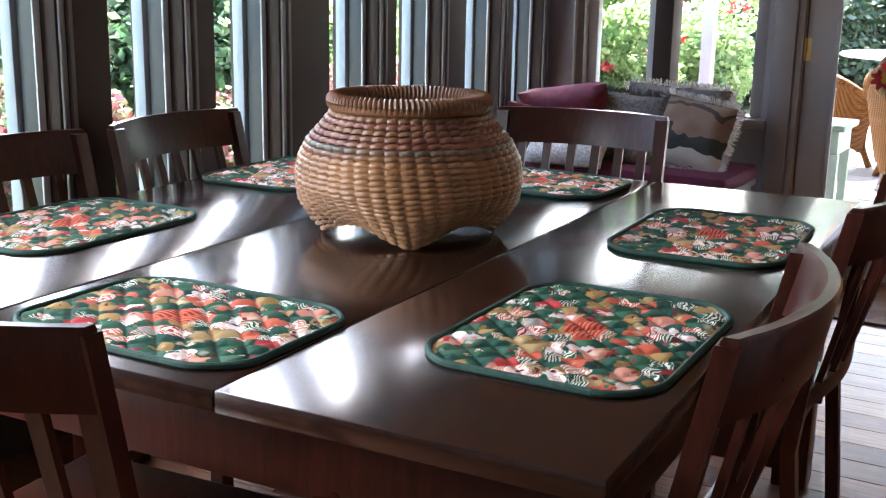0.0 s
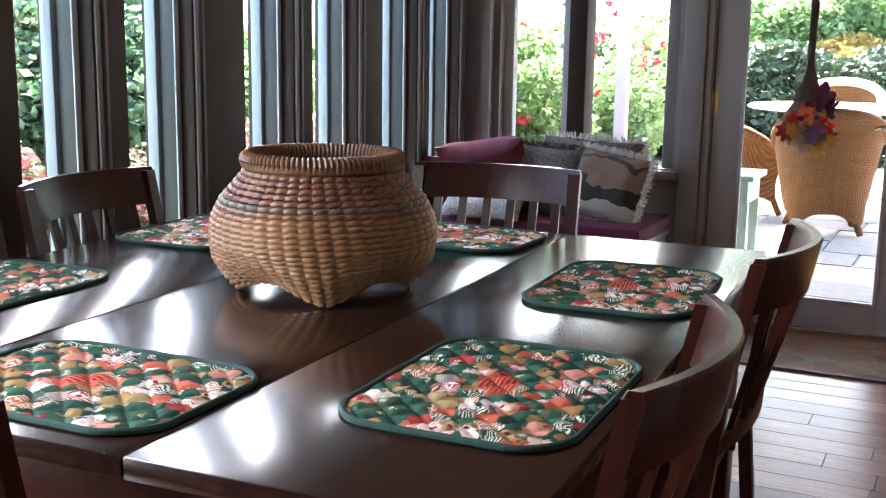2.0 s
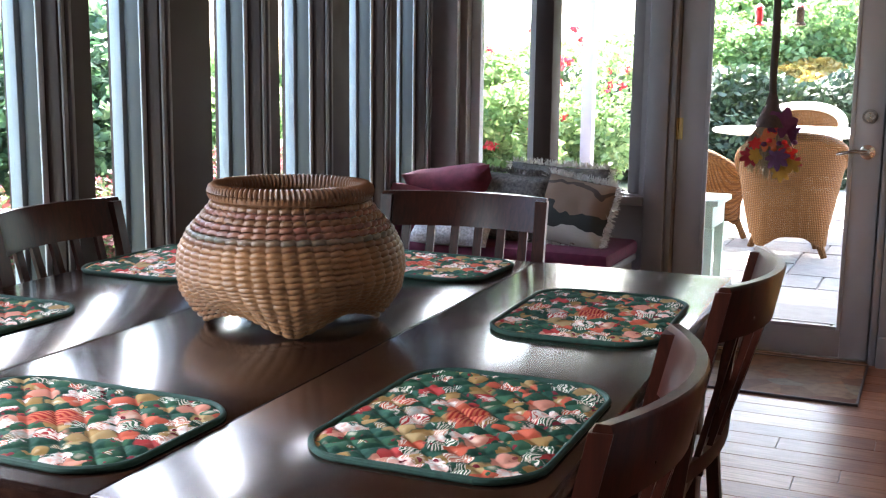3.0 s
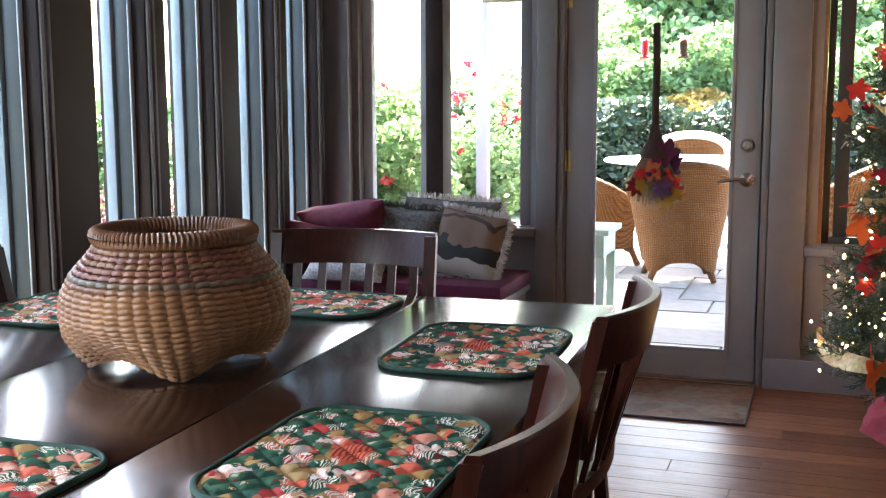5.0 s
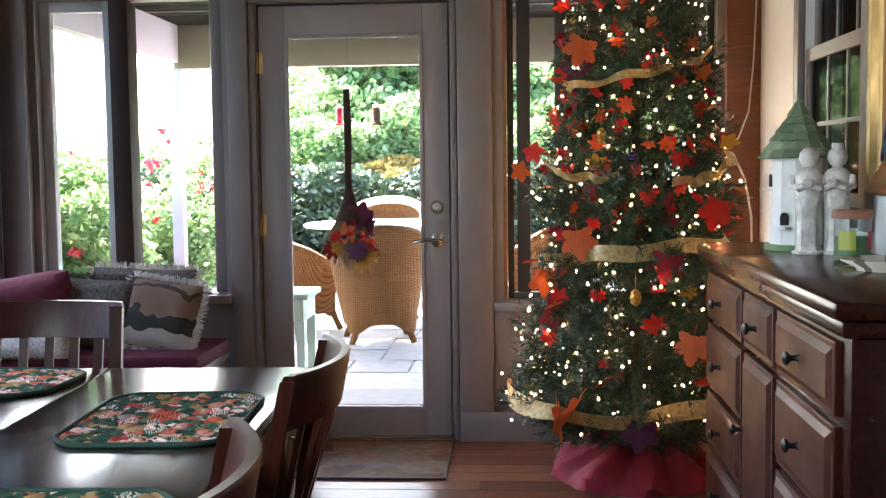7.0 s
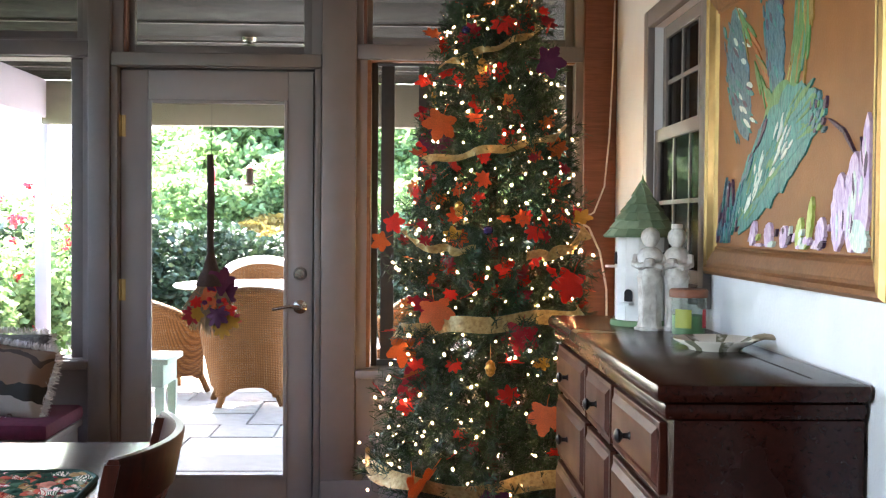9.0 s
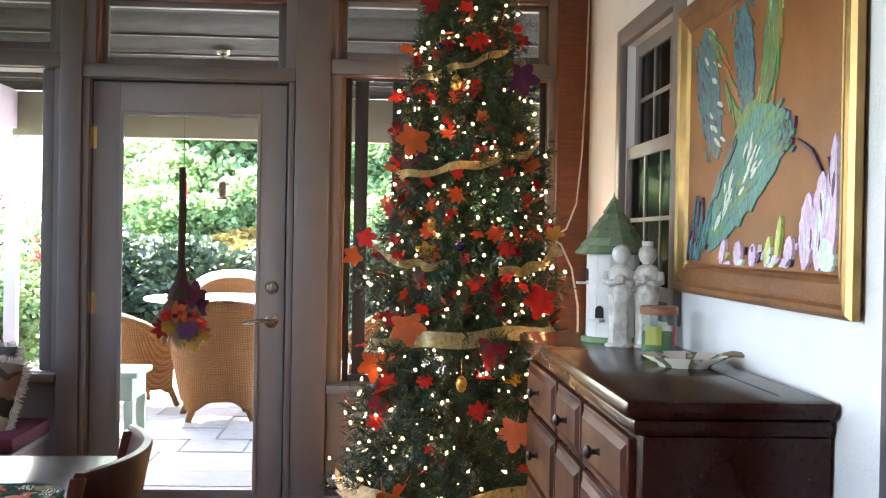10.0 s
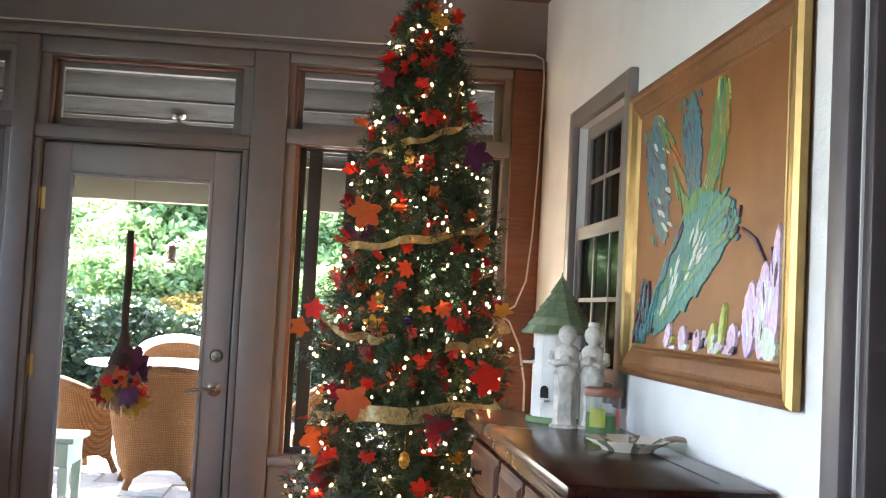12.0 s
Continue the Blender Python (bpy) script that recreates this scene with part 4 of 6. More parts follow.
# fabric maple leaves
LEAF_COL = {"orange": (0.62, 0.15, 0.04), "red": (0.66, 0.025, 0.015), "deep": (0.30, 0.014, 0.03), "yellow": (0.50, 0.28, 0.04), "rust": (0.66, 0.10, 0.025), "plum": (0.10, 0.015, 0.06)}
M_LEAVES = {}
for key, c in LEAF_COL.items():
    kk = Nodes(key + "_leaf_cloth")
    nn = kk.noise(kk.coords(), 40, 4)
    cc = kk.ramp(nn, (0.3, tuple(x * 0.75 for x in c)), (0.7, tuple(min(1, x * 1.2) for x in c)))
    mm = kk.done(cc, 0.7)
    tr = kk.n("BsdfTranslucent")
    kk.link(cc, tr.inputs["Color"])
    mx = kk.n("MixShader")
    mx.inputs[0].default_value = 0.35
    kk.link(kk.b.outputs[0], mx.inputs[1])
    kk.link(tr.outputs[0], mx.inputs[2])
    kk.link(mx.outputs[0], kk.nt.nodes["Material Output"].inputs["Surface"])
    M_LEAVES[key] = mm


def leaf_mesh(mat, lobes=5, bend=0.12):
    """A lobed leaf, one unit long, in the x-z plane with its stem at the origin."""
    b = BM()
    rim = []
    n = lobes * 8
    for j in range(n + 1):
        t = j / n
        a = radians(-60 + 300 * t)
        saw = abs(((t * lobes) % 1.0) * 2 - 1)
        r = (0.34 + 0.24 * (1 - saw) ** 0.9 + 0.035 * (j % 2)) * (0.68 + 0.42 * math.sin(math.pi * t))
        rim.append(Vector((r * math.cos(a), 0, 0.42 + r * math.sin(a))))
    def bent(p, off):
        return Vector((p.x, off + bend * (p.x * p.x * 2 - 0.3 * p.z), p.z))
    for off, flip in ((0.006, False), (-0.006, True)):
        c = b.verts.new(bent(Vector((0, 0, 0.42)), off))
        vs = [b.verts.new(bent(p, off)) for p in rim]
        for p, q in zip(vs, vs[1:]):
            b.faces.new((c, q, p) if flip else (c, p, q))
        b.faces.new((c, vs[0], vs[-1]) if flip else (c, vs[-1], vs[0]))
    tube(b, [(0, 0, -0.12), (0.01, 0.0, 0.05), (0, -0.0, 0.42)], 0.010, 5)
    return mesh_of("maple_leaf", b, mat)


M_GILT = plain("gilt_filigree", (0.55, 0.33, 0.08), 0.3, 0.9, 0.4, 120)
LEAF_MESH = {(key, l): leaf_mesh(M_LEAVES[key], l) for key in LEAF_COL for l in (5, 7)}


def put_leaf(key, at, size, facing, spin, group, label, lobes=5, tilt=0.0):
    o = new("maple_leaf", LEAF_MESH[(key, lobes)])
    o.matrix_basis = Matrix.Translation(at) @ Euler((radians(tilt), radians(spin), radians(facing)), "ZYX").to_matrix().to_4x4() @ Matrix.Diagonal((size, size, size, 1))
    return tagged(o, label, "leaf", group)


# large orange leaves: across, up, size, spin, facing
for x, z, sz, spin, face in ((1.36, 1.80, 0.135, 200, -15), (1.31, 1.07, 0.14, 170, 10), (1.20, 0.91, 0.14, 185, -35), (1.75, 0.68, 0.14, 190, 15), (1.23, 0.41, 0.17, 175, -78), (1.33, 0.44, 0.17, 215, -70), (1.14, 1.29, 0.085, 240, -20)):
    put_leaf("orange", Vector((x, 4.38 - math.sqrt(max(0.01, (tree_r(z) + 0.06) ** 2 - (x - TREE.x) ** 2)), z)), sz, face, spin, "leaves on the tree", "large orange fabric maple leaf hung on the tree", 5)
for key, x, z, sz, spin in (("red", 1.13, 1.385, 0.09, 150), ("plum", 1.26, 1.62, 0.15, 60), ("plum", 1.70, 2.0, 0.13, 100), ("plum", 1.54, 0.37, 0.14, 185), ("deep", 1.17, 0.73, 0.13, 110), ("red", 1.88, 1.18, 0.15, 200), ("deep", 1.66, 0.98, 0.14, 190)):
    put_leaf(key, Vector((x, 4.38 - math.sqrt(max(0.004, (tree_r(z) + 0.05) ** 2 - (x - TREE.x) ** 2)), z)), sz, random.uniform(-30, 30), spin, "leaves on the tree", key + " fabric maple leaf hung on the tree", 5)
ZONES = ((1.0, 1.55, 80), (1.55, 1.95, 36), (1.95, 2.62, 40), (0.45, 0.92, 36))
for z0, z1, many in ZONES:
    for i in range(many):
        z = random.uniform(z0, z1)
        a = -math.pi * random.random() * 1.1 + 0.15
        r = tree_r(z) * random.uniform(0.86, 1.04) + 0.01
        key = random.choice(("red", "red", "rust", "red", "deep", "red", "red", "rust", "red", "orange", "rust", "deep", "red", "yellow"))
        put_leaf(key, TREE + Vector((r * math.cos(a), r * math.sin(a), z)), random.uniform(0.05, 0.095), math.degrees(a) + 90 + random.uniform(-60, 60), random.uniform(0, 360), "leaves on the tree", key + " fabric autumn leaf tucked among the branches", random.choice((5, 7)), random.uniform(-45, 45))


def bauble(x, z, mat, label, tall):
    y = 4.38 - math.sqrt(max(0.01, (tree_r(z) + 0.02) ** 2 - (x - TREE.x) ** 2))
    th = thing("bauble", pose(x, y, z), label, "ornament", "ornaments on the tree")
    b = BM()
    lathe(b, [(0.019 * math.sin(math.pi * q / 10) * (1 + 0.18 * (q % 2)), -0.019 * tall * math.cos(math.pi * q / 10)) for q in range(11)], 14)
    part("body", b, mat, th, "", True)
    b = BM()
    tube(b, [(0, 0, 0.018 * tall), (0, 0.004, 0.05 * tall), (0, 0.02, 0.055 * tall)], 0.0012, 5)
    part("hook", b, M_BRASS, th)


M_BAUBLE = plain("blue_purple_glaze", (0.06, 0.05, 0.16), 0.15, 0.6, 0.4, 30)
for x, z in ((1.50, 1.965), (1.41, 1.40), (1.53, 0.79)):
    bauble(x, z, M_GILT, "gold filigree ornament hanging on the tree", 1.7)
for x, z in ((1.52, 1.318), (1.44, 2.118)):
    bauble(x, z, M_BAUBLE, "blue and purple glazed bauble on the tree", 1.0)


# ---- framed painting ----
M_GOLD = plain("antique_gold", (0.32, 0.21, 0.08), 0.38, 0.8, 0.2, 14)
M_FRAMEWOOD = wood("honey_frame_wood", (0.13, 0.048, 0.016), (0.25, 0.105, 0.036), 0.35)


def canvas_mat():
    k = Nodes("copper_canvas")
    v = k.coords()
    n1, n2 = k.noise(v, 5, 5), k.noise(v, 160, 3)
    c = k.ramp(n1, (0.3, (0.17, 0.062, 0.016)), (0.7, (0.27, 0.108, 0.030)))
    k.bump(n2, 0.3, 0.003)
    return k.done(c, 0.45)


def painting():
    y0, y1, z0, z1 = 1.93, 3.262, 1.19, 2.09
    th = thing("painting", pose(XR - 0.0005, 0, 0), "painting of turquoise and lilac strokes on copper in a gilt frame", "painting")
    box_part("backing", th, M_FRAMEWOOD, (-0.012, 0.0, y0 + 0.02, y1 - 0.02, z0 + 0.02, z1 - 0.02), 0.0)
    sec = ((0.0, -0.013), (0.0, -0.030), (0.010, -0.040), (0.022, -0.042), (0.030, -0.034), (0.040, -0.036), (0.072, -0.026), (0.080, -0.020), (0.086, -0.024), (0.096, -0.013))
    cs = ((y0, z0), (y1, z0), (y1, z1), (y0, z1))
    for s in range(4):
        (ya, za), (yb, zb) = cs[s], cs[(s + 1) % 4]
        iy = [1 if y == y0 else -1 for y in (ya, yb)]
        iz = [1 if z == z0 else -1 for z in (za, zb)]
        b = BM()
        rows = []
        for e, (y, z) in enumerate(((ya, za), (yb, zb))):
            rows.append([b.verts.new((d, y + iy[e] * o, z + iz[e] * o)) for o, d in sec])
        m = len(sec)
        for j in range(m):
            b.faces.new((rows[0][j], rows[0][(j + 1) % m], rows[1][(j + 1) % m], rows[1][j]))
        b.faces.new(rows[0][::-1]), b.faces.new(rows[1])
        bmesh.ops.recalc_face_normals(b, faces=b.faces)
        part("frame_moulding", b, M_GOLD if s in (1, 3) else M_FRAMEWOOD, th, "gilt moulding" if s in (1, 3) else "")
    b = BM()
    bx(b, -0.018, -0.0125, y0 + 0.09, y1 - 0.09, z0 + 0.09, z1 - 0.09)
    canvas = part("canvas", b, canvas_mat(), th, "copper-brown painted canvas")
    ya, yb, za, zb = y0 + 0.097, y1 - 0.097, z0 + 0.097, z1 - 0.097
    d0, d1 = yb + 0.26, ya + 0.26
    count = [0]

    def stroke(pts, w, mat, name="brush_stroke"):
        """A flat band of paint through (across, up) points, 0 to 1 as it looks from the room."""
        pos = []
        for p, v in pts:
            u = p * d0 / ((1 - p) * d1 + p * d0)
            pos.append(Vector((yb + (ya - yb) * u, za + (zb - za) * v)))
        count[0] += 1
        x = -0.0195 - 0.000018 * count[0]
        b = BM()
        rows = []
        fine = []
        for i in range(len(pos) - 1):
            for q in range(8):
                fine.append(pos[i].lerp(pos[i + 1], q / 8))
        fine.append(pos[-1])
        m = len(fine)
        for i, c in enumerate(fine):
            d = (fine[min(i + 1, m - 1)] - fine[max(i - 1, 0)]).normalized()
            nrm = Vector((-d.y, d.x))
            t = i / (m - 1)
            ww = w * (math.sin(math.pi * min(1, max(0.02, t))) ** 0.6) * (1 + 0.10 * math.sin(i * 1.9 + count[0]))
            e0, e1 = c - nrm * ww, c + nrm * ww
            rows.append([b.verts.new((xx, max(ya, min(yb, e.x)), max(za, min(zb, e.y)))) for xx, e in ((x, e0), (x, e1), (-0.0178, e1), (-0.0178, e0))])
        for r0, r1 in zip(rows, rows[1:]):
            for j in range(4):
                b.faces.new((r0[j], r0[(j + 1) % 4], r1[(j + 1) % 4], r1[j]))
        bmesh.ops.recalc_face_normals(b, faces=b.faces)
        part(name, b, mat, canvas)

    def oil(name, c1, c2, sc=45):
        k = Nodes(name)
        n1 = k.noise(k.coords((1, 1, 0.35)), sc, 4, 0.6, 1.5)
        k.bump(n1, 0.5, 0.004)
        return k.done(k.ramp(n1, (0.38, c1), (0.62, c2)), 0.4)
    teal = oil("teal_oil", (0.015, 0.15, 0.16), (0.06, 0.31, 0.29))
    green = oil("green_oil", (0.06, 0.19, 0.05), (0.12, 0.32, 0.13))
    blue = oil("blue_oil", (0.02, 0.085, 0.15), (0.10, 0.24, 0.29), 90)
    rust = oil("olive_oil", (0.20, 0.15, 0.03), (0.35, 0.20, 0.06), 90)
    white = oil("pale_oil", (0.45, 0.62, 0.60), (0.75, 0.80, 0.74), 70)
    lilac = oil("lilac_oil", (0.45, 0.32, 0.58), (0.72, 0.62, 0.78), 60)
    lime = oil("lime_oil", (0.35, 0.48, 0.10), (0.55, 0.65, 0.25))
    dark = oil("plum_oil", (0.03, 0.02, 0.05), (0.10, 0.05, 0.12), 120)
    rust_red = oil("copper_red_oil", (0.30, 0.07, 0.015), (0.42, 0.16, 0.04), 90)

    def mass(spine, w0, w1, n, mats, size, lean=0.0, fan=0.0, seed=1):
        """Many short strokes laid along a spine of (across, up) points."""
        rd = random.Random(seed)
        for i in range(n):
            t = rd.random()
            k = t * (len(spine) - 1)
            j = min(int(k), len(spine) - 2)
            (pa, va), (pb, vb) = spine[j], spine[j + 1]
            q = k - j
            p, v = pa + (pb - pa) * q, va + (vb - va) * q
            dl = math.hypot(pb - pa, vb - va)
            dp, dv = (pb - pa) / dl, (vb - va) / dl
            side = rd.uniform(-1, 1)
            w = w0 + (w1 - w0) * t
            p, v = p - dv * w * side, v + dp * w * side
            c, sn = math.cos(lean + fan * side), math.sin(lean + fan * side)
            dp, dv = dp * c - dv * sn, dp * sn + dv * c
            ln = size * rd.uniform(0.6, 1.3)
            f = lambda x: min(0.995, max(0.005, x))
            stroke(((f(p - dp * ln), f(v - dv * ln)), (f(p), f(v)), (f(p + dp * ln), f(v + dv * ln))), 0.0055 * rd.uniform(0.7, 1.6), rd.choice(mats))
    # two upright sweeps of short blue and green dabs
    stroke(((0.09, 0.99), (0.11, 0.74), (0.19, 0.42)), 0.095, blue)
    mass(((0.09, 0.97), (0.11, 0.74), (0.18, 0.45)), 0.07, 0.07, 60, (blue, teal, dark, white, blue, teal), 0.025, 0.5, 0.4, 2)
    mass(((0.13, 0.95), (0.24, 0.72), (0.33, 0.56)), 0.03, 0.03, 26, (green, rust, green, rust_red), 0.06, 0.0, 0.25, 3)
    stroke(((0.34, 0.995), (0.35, 0.80), (0.39, 0.54)), 0.075, blue)
    mass(((0.33, 0.99), (0.34, 0.82), (0.37, 0.60)), 0.08, 0.035, 42, (blue, teal, dark, blue, teal), 0.028, 0.35, 0.4, 4)
    stroke(((0.53, 0.99), (0.53, 0.78), (0.47, 0.54)), 0.05, green)
    mass(((0.54, 0.97), (0.54, 0.78), (0.48, 0.55)), 0.055, 0.06, 40, (green, lime, rust, green, teal), 0.085, 0.0, 0.12, 5)
    # broad slanting mass
    stroke(((0.28, 0.44), (0.40, 0.55), (0.58, 0.52)), 0.045, green)
    stroke(((0.10, 0.10), (0.28, 0.28), (0.48, 0.44), (0.68, 0.48)), 0.115, teal)
    stroke(((0.14, 0.05), (0.36, 0.24), (0.60, 0.37)), 0.036, teal)
    mass(((0.14, 0.12), (0.32, 0.30), (0.50, 0.44), (0.62, 0.48)), 0.06, 0.10, 60, (teal, green, teal, green), 0.05, 0.1, 0.2, 6)
    mass(((0.16, 0.14), (0.30, 0.30), (0.46, 0.42)), 0.03, 0.07, 46, (white, white, teal), 0.032, 0.3, 0.3, 7)
    mass(((0.60, 0.47), (0.70, 0.45)), 0.075, 0.06, 34, (blue, dark, teal, blue, green), 0.016, 1.2, 0.6, 8)
    stroke(((0.72, 0.43), (0.82, 0.38), (0.90, 0.30)), 0.005, dark)
    mass(((0.30, 0.46), (0.17, 0.26), (0.10, 0.04)), 0.012, 0.02, 18, (blue, dark, teal), 0.05, 0.0, 0.1, 9)
    mass(((0.07, 0.24), (0.04, 0.02)), 0.04, 0.05, 22, (blue, teal, blue, dark), 0.05, 0.0, 0.2, 10)
    # lilac and lime along the foot
    for p, v, h, w, m in ((0.24, 0.0, 0.10, 0.022, lilac), (0.34, 0.0, 0.09, 0.03, lilac), (0.44, 0.0, 0.08, 0.025, lilac), (0.54, 0.0, 0.11, 0.02, lime), (0.61, 0.02, 0.16, 0.016, lime), (0.68, 0.0, 0.11, 0.028, lilac), (0.80, 0.0, 0.25, 0.042, lilac), (0.89, 0.0, 0.31, 0.045, lilac), (0.97, 0.0, 0.42, 0.028, lilac), (0.93, 0.0, 0.10, 0.05, white)):
        stroke(((p - 0.015, v), (p, v + h * 0.5), (p + 0.015, v + h)), w, m)
    mass(((0.22, 0.03), (0.50, 0.03), (0.76, 0.05)), 0.03, 0.04, 26, (lilac, white, lime, lilac, dark), 0.02, 0.8, 0.6, 11)
    mass(((0.82, 0.05), (0.90, 0.16), (0.97, 0.30)), 0.06, 0.02, 22, (lilac, white, dark, lilac), 0.05, 0.5, 0.2, 12)


painting()


# ---- things on the sideboard ----
ZT = 1.0125
M_WHITEWASH = paint("white_washed_wood", (0.70, 0.70, 0.68), 0.6, 0.12, 0.25, 14)
M_SHINGLE = per_piece("green_shingle", ((0, (0.13, 0.19, 0.11)), (0.5, (0.19, 0.26, 0.155)), (1, (0.27, 0.34, 0.22))), 0.7)
M_BASEGREEN = plain("green_base", (0.16, 0.27, 0.13), 0.7)
M_HOLE = plain("dark_hole", (0.01, 0.01, 0.012), 0.9)


def birdhouse():
    th = thing("birdhouse", pose(1.985, 3.40, ZT, 0, 0, 12) @ Matrix.Diagonal((0.9, 0.9, 0.965, 1)), "white wooden birdhouse with green shingled conical roof", "birdhouse")
    b = BM()
    lathe(b, ((0, 0), (0.112, 0), (0.114, 0.008), (0.110, 0.018), (0, 0.018)), 32)
    part("base", b, M_BASEGREEN, th, "green wooden base", True)
    for j in range(12):
        a = 2 * math.pi * (j + 0.5) / 12
        b = BM()
        w = 0.0935 * math.tan(math.pi / 12)
        bx(b, 0.084, 0.0935, -w + 0.0008, w - 0.0008, 0.0185, 0.31, 0.0015)
        part("stave", b, M_WHITEWASH, th, at=pose(0, 0, 0, 0, 0, math.degrees(a)))
    for a, z in ((-143, 0.11), (-190, 0.235), (-60, 0.235)):
        b = BM()
        ol = [(0.016 * math.cos(t), 0.016 * math.sin(t)) for t in [math.pi * q / 10 for q in range(11)]] + [(-0.016, -0.026), (0.016, -0.026)]
        slab(b, ol, 0, 0.004)
        r = radians(a)
        part("doorway", b, M_HOLE, th, "dark arched entrance", at=Matrix.Translation((0.0945 * math.cos(r), 0.0945 * math.sin(r), z)) @ Euler((radians(90), 0, r + math.pi / 2)).to_matrix().to_4x4())
        b = BM()
        bx(b, 0.0, 0.038, -0.022, 0.022, -0.004, 0.004, 0.001)
        part("perch", b, M_WHITEWASH, th, at=pose(0.094 * math.cos(r), 0.094 * math.sin(r), z - 0.034, 0, 0, a))
    b = BM()
    lathe(b, ((0.0, 0.308), (0.118, 0.302), (0.118, 0.308), (0.004, 0.468), (0, 0.468)), 24)
    part("roof", b, M_BASEGREEN, th)
    for t in range(6):
        z, n = 0.300 + t * 0.0275, 17 - 2 * t
        r = 0.134 * (1 - t / 6.6)
        rn = 0.134 * (1 - min(6.5, t + 2.1) / 6.6)
        w = math.pi * r / n * 1.05
        b = BM()
        lo = [b.verts.new(p) for p in ((r, -w, z), (r, w, z), (rn, w * 0.72, z + 0.042), (rn, -w * 0.72, z + 0.042))]
        hi = [b.verts.new(Vector(v.co) + Vector((0.006, 0, 0.0065))) for v in lo]
        b.faces.new(lo[::-1]), b.faces.new(hi)
        for j in range(4):
            b.faces.new((lo[j], lo[(j + 1) % 4], hi[(j + 1) % 4], hi[j]))
        me = mesh_of("shingle", b, M_SHINGLE)
        for j in range(n):
            o = new("shingle", me)
            o.parent = th
            o.matrix_basis = pose(0, 0, random.uniform(-0.0015, 0.0015), 0, 0, 360 * (j + 0.5 * (t % 2)) / n + random.uniform(-1, 1))
    b = BM()
    lathe(b, ((0.0, 0.46), (0.012, 0.462), (0.014, 0.472), (0.007, 0.48), (0.013, 0.488), (0.004, 0.498), (0.002, 0.515), (0, 0.516)), 14)
    part("finial", b, M_BASEGREEN, th, "", True)


birdhouse()


def figurine(at, turn, h, tall):
    """A plain standing ceramic figure, one closed mesh."""
    k = Nodes("pale_glazed_ceramic")
    n1, n2 = k.noise(k.coords(), 22, 4), k.noise(k.coords((1, 1, 0.3)), 70, 4)
    c = k.ramp(n1, (0.35, (0.42, 0.40, 0.37)), (0.65, (0.70, 0.68, 0.64)))
    c = k.mix(k.ramp(n2, (0.55, (0, 0, 0)), (0.75, (0.55, 0.55, 0.55))), c, (0.22, 0.16, 0.13))
    k.bump(n2, 0.35, 0.004)
    m = k.done(c, 0.3)
    b = BM()
    prof = ((0, 0), (0.043, 0.0), (0.044, 0.02), (0.036, 0.035), (0.032, 0.12), (0.035, 0.44), (0.042, 0.50), (0.036, 0.53), (0.043, 0.62), (0.044, 0.70), (0.030, 0.76), (0.014, 0.785), (0.024, 0.82), (0.030, 0.87), (0.027, 0.92), (0.016, 0.955))
    prof += (((0.019, 0.965), (0.017, 1.0), (0, 0.985)) if tall else ((0.0, 0.97),))
    lathe(b, [(r, z * h) for r, z in prof], 20)
    for v in b.verts:
        a = math.atan2(v.co.y, v.co.x)
        if v.co.z < 0.5 * h:
            s = 1 + 0.10 * math.cos(6 * a)
            v.co.x *= s
            v.co.y *= s
        v.co.y *= 0.85
    for s in (-1, 1):
        tube(b, [(s * 0.040, 0, 0.70 * h), (s * 0.047, -0.012, 0.62 * h), (s * 0.030, -0.038, 0.60 * h), (s * 0.006, -0.046, 0.625 * h)], [0.014, 0.013, 0.012, 0.010], 8)
    lathe(b, ((0, -0.018), (0.016, -0.010), (0.020, 0.0), (0.014, 0.012), (0, 0.016)), 10, 0, -0.048, 0.64 * h)
    solid("figurine", b, m, "pale glazed ceramic standing figure holding a bowl", "figurine", smooth=True, m=pose(*at, 0, 0, turn), group="figurines on the sideboard")


figurine((1.972, 3.215, ZT), -15, 0.335, False)
figurine((2.052, 3.20, ZT), -30, 0.335, True)

M_CLEAR = glass_mat("clear_jar_glass", (0.93, 0.96, 0.95))
M_WAX = plain("green_wax", (0.10, 0.22, 0.09), 0.5)
M_LID = wood("jar_lid_wood", (0.20, 0.07, 0.035), (0.30, 0.12, 0.07), 0.45)


